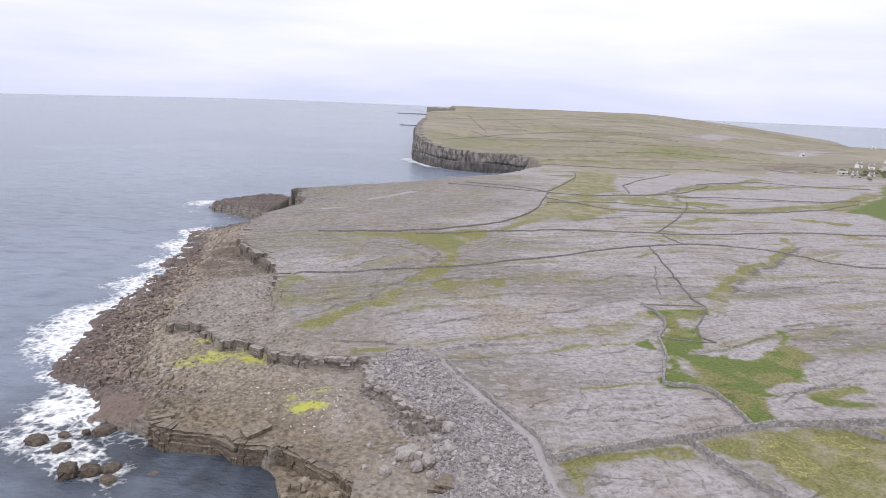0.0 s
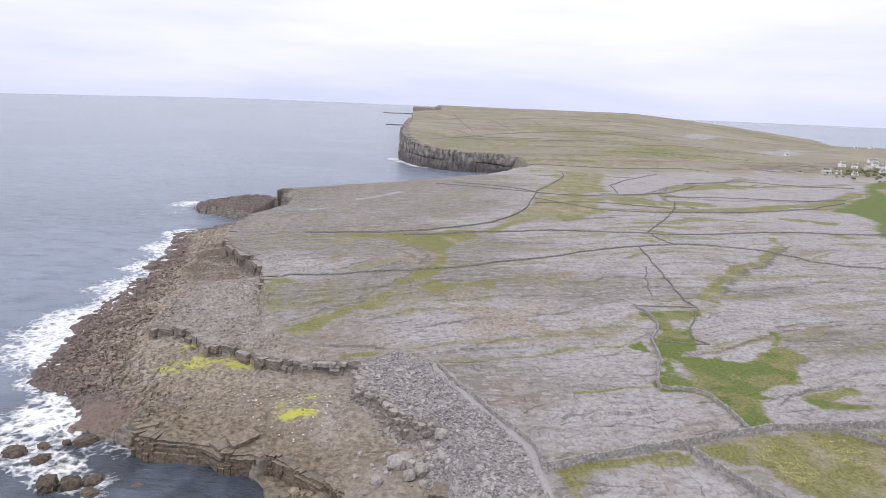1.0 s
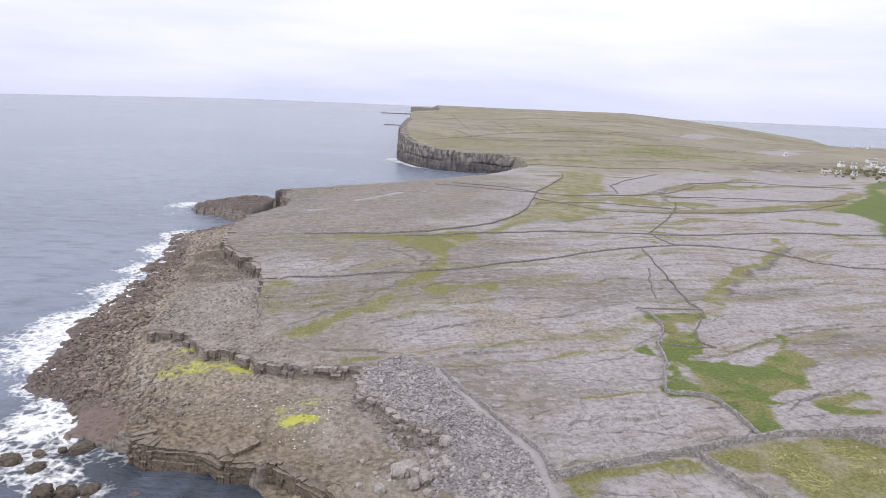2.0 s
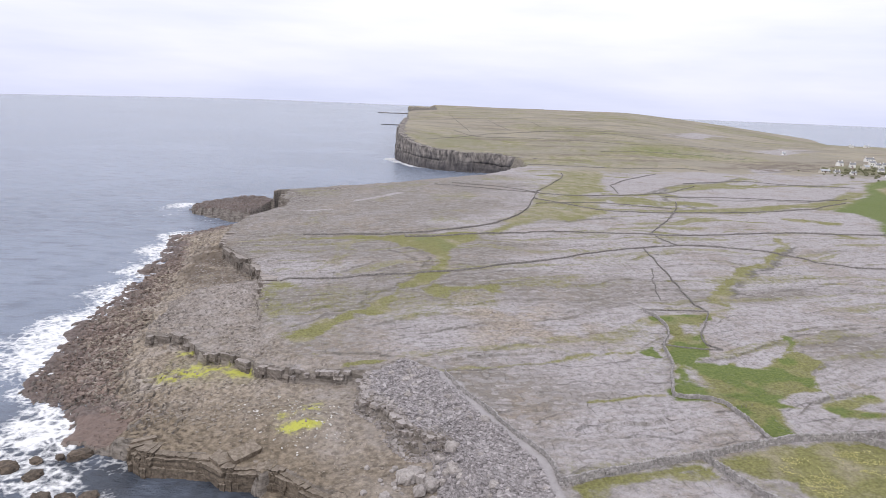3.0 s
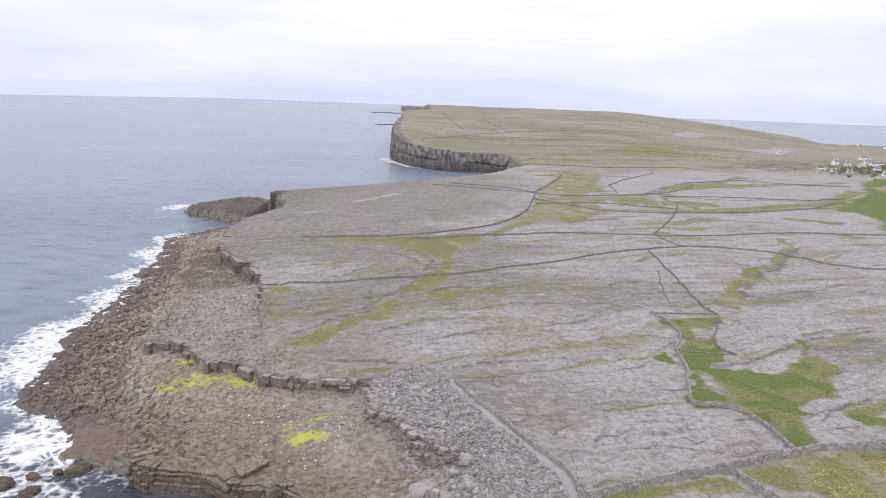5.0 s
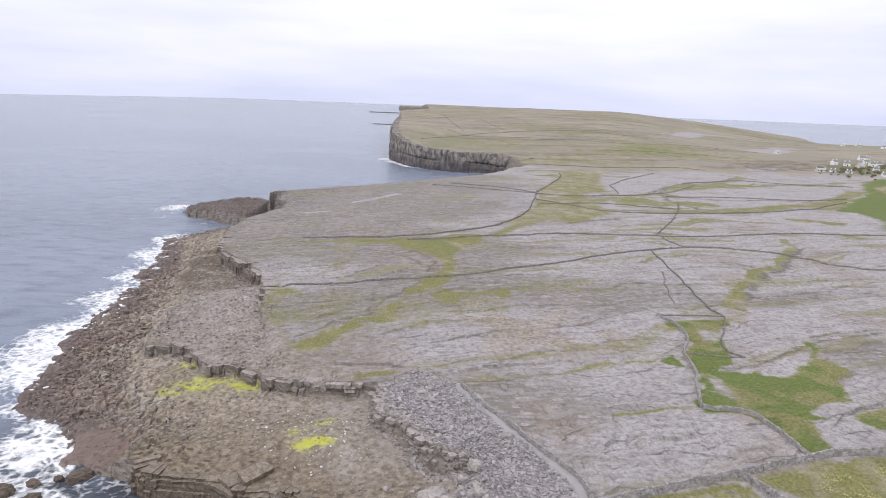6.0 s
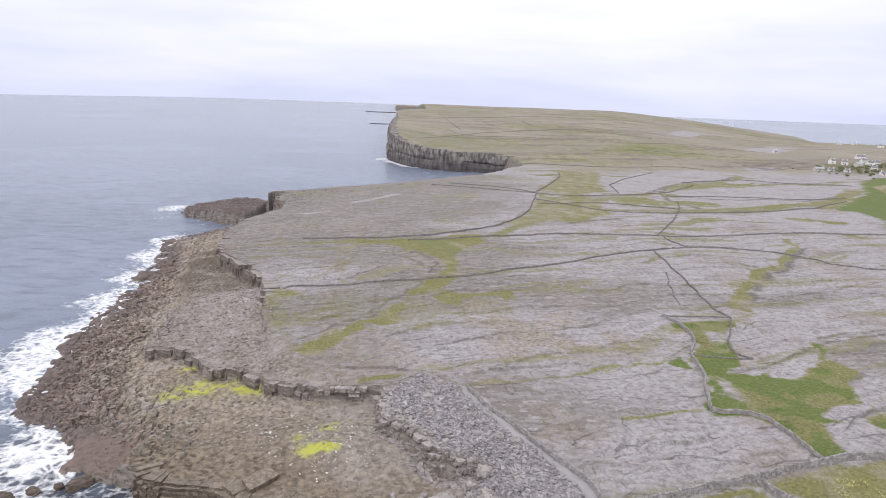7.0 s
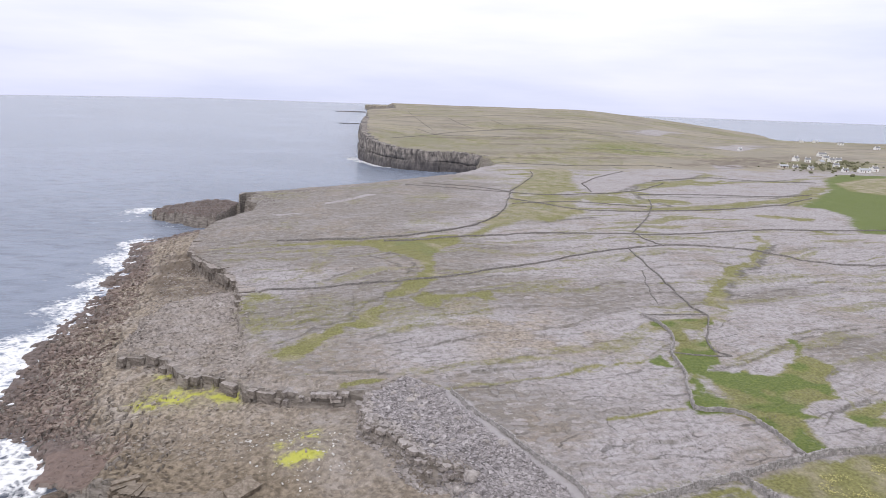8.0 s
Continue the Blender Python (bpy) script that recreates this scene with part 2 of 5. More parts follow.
# where things grow and lie
TERRACE = smooth(0.2, 1.0, d_mid) * smooth(1.5, -1.0, d_upper)
TERRACE = np.maximum(TERRACE, smooth(0.3, 1.0, d_upper) * smooth(9.0, 3.0, d_upper) * smooth(-18, -26, GX) * smooth(190, 172, GY))
t1, t2, t_lump = cells(GX / 1.5, GY / 1.5, 96)
ground += TERRACE * ((t_lump - 0.5) * 0.4 + (fbm(GX / 3.5, GY / 3.5, 97, 3) - 0.5) * 1.1 - smooth(0.2, 0.03, t2 - t1) * 0.25)
painted_dark = np.maximum(painted_dark, TERRACE * smooth(0.14, 0.03, t2 - t1) * 0.3 * smooth(0.35, 0.6, fbm(GX / 5, GY / 5, 98, 3)))

def near_line(line, width, soft=3.6):
    d = edge_distance(GX + (WX - GX) * 0.7, GY + (WY - GY) * 0.7, line, width + soft + 3, False)
    return smooth(width + soft, width - soft, d)


def area(poly, soft=3.0):
    d = signed(GX + (WX - GX) * 0.6, GY + (WY - GY) * 0.6, poly, 12.0)
    return smooth(-soft, soft, d)



GRASS_VALLEY = [(-40, 169.7), (-37.7, 176), (-33.8, 182.4), (-29.2, 187.2), (-25, 191), (-22, 192.7), (-20.6, 202.7), (-16.8, 207), (-15, 217.6), (-11.8, 225), (-5.4, 233), (-2.7, 244), (-4.4, 257.7), (-9.8, 267), (-17, 277), (-24, 286), (-36, 288), (-47, 290), (-60, 288),
                (-63, 292), (-43, 295), (-22, 295), (-7, 299), (15, 305), (14.7, 289), (7.3, 278), (2.5, 267), (1.4, 249), (2.4, 236.5), (0.5, 228.5), (-3.2, 220.5), (-8.5, 216.5), (-14.5, 211), (-16, 198), (-14.7, 192.6), (-18, 187.5), (-23, 188), (-25, 182), (-29, 178), (-30, 174), (-32, 170.4), (-36, 168)]
VALLEY_ARM = [(-8.4, 213.4), (-4.6, 205.3), (2.3, 202.5), (2.3, 209.5), (11.2, 212), (14.6, 208), (19, 209), (19.6, 221), (13.3, 217.5), (2.3, 215), (-3.2, 219.3)]
MEADOW_FAR = [(25, 330), (42.6, 365), (54, 417), (61, 461), (90, 544), (109, 627), (145, 645), (131, 564), (105, 460), (78, 440), (62, 424), (80, 419), (112, 432), (90, 397), (92, 366), (62, 352), (47, 331), (37, 316)]
HOLLOWS_FAR = [[(97, 430), (131, 434), (132, 411), (104, 402)], [(159, 487), (189, 538), (232, 568), (233, 548), (201, 502), (177, 493), (157, 471)], [(151, 430), (167, 444), (169, 424), (149, 404)]]
GREEN_FIELD = [(56, 189), (60.7, 183.5), (61, 177), (57.6, 170), (56.3, 161), (54.7, 154), (53, 148), (50.4, 143), (49.5, 137), (57, 136.7), (60, 132.8), (60.7, 125), (62, 121), (67.2, 122), (68.8, 125.4), (69, 130), (70.3, 134.5), (74.7, 135.4), (72, 138), (76.2, 142.6), (83.7, 145), (83, 147.4), (86, 153),
               (92, 158), (93, 160.5), (91, 165.3), (89.5, 167), (94, 177), (91, 178.5), (87.7, 168), (82, 162), (76.7, 156), (72, 156), (72, 160.6), (68, 157), (62, 158.5), (67.3, 162), (68, 166.6), (69.4, 174), (73, 185), (78, 193), (80.5, 190.6), (79, 195), (58.5, 192)]
GREEN_LOBE = [(50, 165), (56.6, 168.6), (55.5, 161), (52.8, 161)]
GREEN_ARM = [(85.3, 145), (84.8, 141), (93.3, 144), (96, 140), (91, 138.4), (86, 136), (96, 134), (87.4, 132), (80.7, 131.5), (79, 136.5)]
RICH_TURF = [[(51, 142), (49.8, 137.3), (55, 137), (57.8, 141.3), (56.8, 148.2), (57.3, 153), (55.7, 154)], [(58.2, 165), (66.2, 166), (68.7, 158.8), (71.3, 155.6), (68.3, 146), (64.4, 148.6), (61.4, 157), (56.3, 157.5)],
             [(67, 131), (66.7, 128.5), (68.2, 124), (67, 121.8), (63, 122), (63.4, 126)]]
BARE_SPOTS = [[(58, 156), (60, 152), (59.5, 145), (57, 145), (56, 149.6)], [(67, 185), (72, 184.5), (69, 175.5), (65, 177)]]
CORNER_FIELD = [(48, 115), (55, 118), (63, 120), (74, 122), (96, 124), (96, 60), (70, 80), (62, 102), (57, 109), (54, 110)]
EAST_FIELD = [(214, 326), (221, 371), (243, 427), (271, 456), (324, 523), (370, 600), (420, 655), (520, 650), (560, 560), (420, 420), (300, 300)]
n_big = fbm(GX / 34, GY / 34, 100, 4)
n_mid = fbm(GX / 7, GY / 7, 110, 4)
streak = fbm(JX / 45, BED / 6, 120, 4)
veg = np.maximum(area(GRASS_VALLEY, 2.6), 0.9 * area(VALLEY_ARM, 2.6)) * (0.82 + 0.4 * n_mid)
veg = np.maximum(veg, near_line([(-44, 180), (-50, 200), (-55, 214)], 5.0, 5.0) * (0.2 + 0.75 * n_mid))
veg = np.maximum(veg, near_line([(20, 301), (40, 330)], 4.5, 5.0) * 0.85)
veg = np.maximum(veg, near_line([(-56, 219), (-47, 216)], 3.0) * 0.9)
veg = np.maximum(veg, near_line([(-44, 284), (-40, 251), (-34, 224)], 1.6) * 0.7)
veg = np.maximum(veg, near_line([(-62, 249), (-48, 249), (-40, 251)], 1.6) * 0.7)
veg = np.maximum(veg, area([(-24.5, 154), (-17.5, 156.5), (-12, 155.5), (-17, 152.6), (-23, 151.6)], 1.0) * 0.85)
veg = np.maximum(veg, near_line([(-2.4, 153.4), (2, 150.4), (8.5, 152.3), (23, 156.6), (37.4, 161.5), (48, 164.7), (54, 166.5)], 1.0, 1.6) * (0.35 + 0.85 * n_mid))
veg = np.maximum(veg, near_line([(59, 199.5), (65, 198), (76, 200)], 2.2, 2.5) * (0.3 + 0.6 * n_mid))
veg = np.maximum(veg, near_line([(31, 136), (40, 139), (49, 140)], 0.7, 1.2))
veg = np.maximum(veg, near_line([(24, 106), (30, 108), (45, 113), (47, 110)], 1.1, 1.2))
veg = np.maximum(veg, near_line([(118, 258), (104, 237), (92, 217), (88, 203), (79, 197)], 2.4, 4.0) * 0.7)
# shadow lines of the low scarps, to be painted on the rock
scarp_shade = np.zeros(GX.shape, np.float32)
for line, wide in (([(138, 455), (164, 505), (195, 538), (244, 575), (269, 618)], 7), ([(145, 452), (178, 441), (214, 452), (240, 449), (303, 498), (321, 520)], 6), ([(196, 650), (239, 670), (288, 670), (347, 690)], 10),
                   ([(263, 554), (303, 567), (352, 598)], 6), ([(124, 408), (133, 391), (165, 391), (203, 406), (250, 432)], 5)):
    veg = np.maximum(veg, near_line(line, wide, wide) * (0.4 + 0.6 * n_mid))
    scarp_shade = np.maximum(scarp_shade, near_line([(x, y + wide * 0.7) for x, y in line], 1.5, 1.6))
for line in ([(-54, 167), (-41, 176), (-35, 183), (-31, 190), (-24, 193), (-22, 206), (-15, 217), (-10, 229)], [(-57, 205), (-45, 204), (-33, 207), (-24, 210)], [(-24, 161), (-12, 158.5), (-2, 158.5), (4, 161.5)], [(-52, 178), (-44, 186), (-36, 194), (-30, 199)], [(-8, 246), (-14, 258), (-24, 270), (-38, 276)], [(4, 313), (20, 322), (34, 342), (46, 372)],
             [(-21, 278), (-11, 267), (-5, 250), (-8, 238)], [(8, 160), (30, 171), (50, 180)], [(-8, 172), (12, 181), (40, 190)], [(84, 212), (110, 222), (140, 238)], [(85, 172), (105, 182), (130, 190)]):
    scarp_shade = np.maximum(scarp_shade, near_line(line, 0.6, 0.6) * smooth(0.28, 0.45, n_mid))
veg = np.maximum(veg, near_line([(158, 487), (192, 512), (235, 542)], 14, 10) * (0.35 + 0.7 * n_mid))
veg = np.maximum(veg, near_line([(222, 432), (247, 438), (277, 457)], 8, 8) * 0.85)
veg = np.maximum(veg, near_line([(189, 373), (212, 368)], 5, 5) * 0.85)
veg = np.maximum(veg, near_line([(151, 417), (165, 422)], 5, 5) * 0.85)
veg = np.maximum(veg, near_line([(90, 307), (137, 317), (171, 329), (216, 327), (280, 335)], 2.0, 3.0) * 0.6)
veg = np.maximum(veg, near_line([(-50, 231), (-35, 262), (-42, 285)], 1.6) * 0.75)
veg = np.maximum(veg, area(MEADOW_FAR, 5.0) * (0.56 + 0.5 * n_mid))
for poly in HOLLOWS_FAR:
    veg = np.maximum(veg, area(poly, 4.0) * (0.5 + 0.6 * n_mid))
veg = np.maximum(veg, area([(23, 106.6), (28, 108), (36, 110), (45, 112.4), (47, 113.6), (48, 110), (45, 107.6), (39, 108.8), (29.5, 105.7), (27, 100.3), (26, 96)], 0.9) * 0.95)
green = np.maximum(np.maximum(area(GREEN_FIELD, 1.6), area(GREEN_LOBE, 1.2)), area(GREEN_ARM, 1.8))
for spot in BARE_SPOTS:
    green = green * (1 - 0.55 * area(spot, 2.0))
corner = area(CORNER_FIELD)
corner = corner * (1 - 0.85 * area([(51, 108.4), (58, 110), (60.4, 109.6), (59, 106), (58, 103), (63, 101), (58.5, 97), (50, 97), (48, 104)], 1.0))
east = area(EAST_FIELD, 8)
veg = np.maximum(np.maximum(veg, green * (0.70 + 0.5 * n_mid)), np.maximum(corner * (0.98 + 0.3 * n_mid), east))
upland = smooth(575, 690, GY + (n_big - 0.5) * 120 - 0.12 * np.maximum(GX - 100, 0))
veg = np.maximum(veg, upland * (0.95 - 0.22 * smooth(0.50, 0.64, fbm(JX / 150, BED / 40, 145, 4))))
veg = np.maximum(veg, smooth(0.54, 0.66, streak) * (0.58 + 0.3 * smooth(250, 450, GY)) * smooth(0, 6, d_upper) * smooth(110, 170, GY) * (1 - 0.75 * smooth(290, 350, GY) * smooth(80, 35, GX)))
tone = np.clip(0.42 + 2.2 * (fbm(GX / 55, BED / 26, 150, 4) - 0.5) + 0.5 * smooth(-20, 100, GX) + 0.2 * smooth(230, 420, GY) - 0.30 * smooth(50, -50, GX) - 0.26 * smooth(200, 130, GY) + 0.22 * smooth(90, 260, GX) * smooth(190, 300, GY), 0, 1)
tone = np.maximum(tone, 0.55 * TERRACE) - 0.5 * smooth(320, 400, GY) * smooth(90, 30, GX) * smooth(600, 520, GY) - 0.2 * smooth(200, 280, GY) * smooth(70, 0, GX) * smooth(400, 330, GY)
bare = np.maximum(near_line([(421, 1262), (518, 1420), (629, 1593)], 26, 20), near_line([(480, 1048), (632, 1184)], 22, 18))
veg = veg * (1 - 0.8 * bare)
veg = np.maximum(veg, 0.52 * smooth(0.42, 0.66, n_big) * smooth(4, 20, d_upper) * (1 - 0.6 * smooth(40, 120, GX)))
veg = np.maximum(veg, 0.5 * area(GRASS_VALLEY, 8.0))
veg = np.maximum(veg, 0.42 * area([(-55, 182), (-58, 214), (-46, 220), (-30, 214), (-26, 200), (-36, 188), (-46, 176)], 8.0))
veg = np.maximum(veg, seam * (0.30 + 0.45 * smooth(0.4, 0.7, n_big)) * smooth(2, 8, d_upper))
# tongues of clean pavement between olive hollows
for poly in ([(28.5, 103), (37, 107), (46, 108.6), (50.5, 105), (54, 97), (26.5, 95)], [(124, 536), (173, 601), (246, 659), (261, 608), (219, 557), (178, 531), (150, 473), (115, 443), (110, 467)],
             [(160, 478), (221, 526), (287, 558), (330, 542), (304, 496), (257, 458), (196, 420), (155, 437)],
             [(291, 635), (334, 649), (372, 636), (327, 583), (266, 558)], [(170, 378), (227, 421), (250, 411), (242, 374), (219, 338), (176, 342)],
             [(424, 1273), (567, 1571), (617, 1565), (465, 1255)], [(472, 1045), (593, 1210), (570, 1091), (487, 984)], [(319, 720), (358, 738), (347, 694), (305, 667)]):
    clean = area(poly, 6.0)
    veg, upland = veg * (1 - 0.85 * clean), upland * (1 - clean)
    tone = np.maximum(tone, clean * (0.7 + 0.5 * n_mid))
for line, wide in (([(110, 430), (125, 434), (136, 416), (150, 424), (165, 420)], 5), ([(168, 507), (197, 527), (227, 528)], 8), ([(158, 396), (192, 411), (223, 433), (253, 450), (281, 479), (323, 530)], 7),
                   ([(192, 376), (202, 372), (211, 365)], 4.5), ([(156, 316), (152, 299), (139, 281), (122, 260), (114, 253), (100, 232), (91, 217), (84, 209), (87, 205)], 2.4), ([(194, 333), (199, 329)], 3.5),
                   ([(236, 880), (295, 960), (340, 980)], 36), ([(256, 815), (316, 830)], 20), ([(100, 590), (112, 540), (100, 470), (80, 440), (78, 370), (60, 345)], 11)):
    veg = np.maximum(veg, near_line(line, wide, wide * 0.8) * (0.5 + 0.75 * n_mid))
    upland = upland * (1 - 0.7 * near_line(line, wide, wide * 0.8))
for line in ([(112, 440), (144, 460), (165, 506), (217, 554), (258, 601)], [(144, 460), (143, 427), (149, 398), (171, 389)], [(59, 333), (70, 343), (89, 353)],
             [(156, 393), (192, 408), (223, 430), (253, 447), (281, 476), (323, 527)], [(155, 300), (143, 281), (126, 260), (117, 252), (104, 232), (94, 217)]):
    scarp_shade = np.maximum(scarp_shade, near_line(line, 1.9, 1.5) * smooth(0.28, 0.42, n_mid))
ochre = np.maximum(area(MEADOW_FAR, 6.0), near_line([(100, 590), (112, 540), (100, 470), (80, 440)], 11, 8))
soil_in = np.clip(np.maximum(seam * 0.75, np.maximum(crack * worn * 0.35, crack2 * 0.08)) * on_up, 0, 1)
rich = np.zeros(GX.shape, np.float32)
for poly in RICH_TURF + [GREEN_LOBE]:
    rich = np.maximum(rich, area(poly, 1.6))
lush = np.clip(green * (0.36 + 0.4 * smooth(0.42, 0.62, n_mid)) + rich * 0.7 + east * 0.8, 0, 1)
lush = np.maximum(lush, 0.5 * area([(210, 800), (230, 930), (330, 960), (420, 930), (400, 830), (300, 790)], 12) * n_mid * 1.6)
lush = np.maximum(lush, 0.45 * area([(-60, 860), (-30, 930), (30, 960), (60, 880), (0, 810), (-30, 815)], 10))
lush = np.maximum(lush, 0.45 * near_line([(-8, 288), (4, 270)], 7))
village = area([(395, 690), (400, 740), (450, 800), (500, 850), (560, 880), (580, 820), (520, 740), (470, 690), (430, 680)], 12)
lush = np.maximum(lush, 0.55 * village * (0.5 + 0.8 * n_mid))
east_dry = area([(335, 505), (359, 566), (420, 615), (475, 640), (480, 600), (400, 530), (350, 488)], 6)
lush = lush * (1 - east_dry)
dry = np.clip(corner * 0.12 + 0.18 * ochre + east_dry * 0.3 + upland * (0.55 + 0.8 * (n_big - 0.5)) + 0.25, 0, 1)
wet = smooth(1.0, -1.0, d_upper) * smooth(22, 3, d_land + (n_mid - 0.5) * 20) * (GY < 520) * (1 - 0.75 * front)
wet = np.maximum(wet, islet)
# the islet and the hollow shelf are darkened in patches too
painted_dark = np.maximum(painted_dark, islet * 0.55 * smooth(0.35, 0.6, n_mid))
painted_dark = np.maximum(painted_dark, 0.45 * area([(-110, 300), (-101, 318), (-96, 284), (-77, 254), (-69, 237), (-80, 222), (-90, 236), (-98, 262)], 6.0) * smooth(0.4, 0.55, n_mid) * smooth(1.0, -0.5, d_upper))
red_sill = area([(-79, 141), (-71, 145), (-64, 139), (-63, 130), (-72, 129), (-78, 134)], 0.8)
rust = np.maximum(foot * 0.8, smooth(1.0, -1.0, d_upper) * smooth(26, 6, d_land + (n_mid - 0.5) * 22) * smooth(-86, -70, GX) * smooth(162, 142, GY + 0.35 * (GX + 45)))
heath = area([(290, 700), (330, 790), (420, 840), (520, 830), (470, 760), (400, 720), (350, 700)], 8.0) * smooth(0.38, 0.55, n_mid)
heath = np.maximum(heath, 0.9 * area([(322, 745), (335, 800), (402, 860), (450, 880), (452, 815), (401, 735), (365, 738)], 14))
heath = np.maximum(heath, 0.7 * area([(400, 680), (470, 700), (560, 800), (600, 930), (540, 950), (450, 840), (395, 730)], 10) * smooth(0.3, 0.5, n_mid))
heath = np.maximum(heath, 1.25 * area([(-110, 290), (-101, 258), (-92, 240), (-72, 236), (-74, 250), (-84, 266), (-94, 282), (-104, 310)], 5.0) * smooth(0.3, 0.5, n_mid))
dry = dry * (1 - 0.6 * village)
_, _, plot = cells(GX / 210 + 0.3 * fbm(GX / 200, GY / 200, 161, 2), GY / 260, 162)
dry = np.clip(dry + upland * (plot - 0.55) * 0.9, 0, 1)
heath = np.maximum(heath, upland * smooth(0.56, 0.68, fbm(JX / 120, BED / 22, 140, 4)) * 0.65)
brown = smooth(1.0, -1.5, d_upper) * smooth(0.6, -0.6, d_mid) * (GY < 520)
brown = brown * (1 - 0.4 * smooth(-52, -25, GX))
brown = np.maximum(brown, 0.9 * near_line([(3, 202), (14, 190), (26, 192), (16, 172), (36, 178)], 7, 9) * smooth(0.38, 0.58, n_mid))
brown = np.maximum(brown, 0.5 * TERRACE)
yellow = np.maximum(area([(-70, 159), (-65, 162), (-57, 161.8), (-50, 160), (-44, 157.5), (-44, 155.6), (-52, 156.8), (-60, 156), (-67, 155.6)], 2.6), 0.8 * area([(-68, 171.4), (-64, 172), (-62.5, 170), (-66.5, 167.6)], 1.4))
for poly in ([(-31, 130.6), (-29.5, 133), (-25, 135.2), (-22.6, 133), (-24, 131), (-28.7, 130)], [(-29, 141.4), (-26, 143), (-24.4, 138), (-27.4, 136)], [(-32.6, 136.4), (-28.5, 136.2), (-27, 134.3), (-31, 133.6)]):
    yellow = np.maximum(yellow, area(poly, 2.4))
yellow = yellow * (0.5 + 0.8 * smooth(0.32, 0.62, fbm(GX / 3, GY / 2, 170, 4))) * smooth(0.2, -0.5, d_upper) * smooth(0.2, -0.5, d_mid)
algae = 0.6 * area([(-74, 158), (-69, 173), (-62, 171), (-55, 163), (-42, 158), (-40, 151), (-54, 150), (-64, 152)], 7.0)
algae = np.maximum(algae, 0.4 * area([(-36, 128), (-35, 145), (-24, 146), (-18, 138), (-20, 130), (-28, 127)], 5.0))
algae = np.maximum(algae, 0.5 * area([(-95, 276), (-84, 256), (-72, 238), (-76, 228), (-88, 236), (-98, 262)], 7.0)) * smooth(1.0, -0.5, d_upper)
SCREE = [(-15, 150), (-8, 156), (1, 149), (5, 141), (10, 132), (14, 124), (20, 108), (24, 90), (20, 70), (0, 70), (2, 104), (0, 120), (-4, 126), (-9, 136), (-14, 140)]
scree = area(SCREE, 1.0) * (0.15 + 0.85 * smooth(2, 9, edge_distance(GX, GY, [(-17, 149), (-16.5, 145), (-15.5, 138), (-10.5, 134), (-7.5, 129), (-5, 124.5), (2, 121.5)], 12.0, False)))
tone = np.maximum(tone, 0.8 * area(SCREE, 1.0))
tone = np.maximum(tone, 1.6 * near_line([(-75, 355), (-62, 358)], 1.6, 1.6))
tone = np.maximum(tone, 1.6 * near_line([(-52, 385), (-40, 402), (-30, 418)], 1.8, 2.0))
PATH_LINE = [(1.1, 148.5), (2.3, 144.5), (4.2, 140.6), (7.5, 135.3), (10.2, 130), (12.8, 126), (15, 121.5), (17, 117.5), (19, 113), (19.8, 108), (21, 101), (23, 95)]
trod = near_line(PATH_LINE, 0.85, 0.6)
veg = veg * (1 - scree * 0.85) * (1 - trod)
ground = ground + scree * (fbm(GX / 2.0, GY / 2.0, 130, 3) - 0.35) * 0.9


# ---- materials ----
def material(name):
    m = bpy.data.materials.new(name)
    m.use_nodes = True
    return m, m.node_tree.nodes, m.node_tree.links, m.node_tree.nodes["Principled BSDF"]


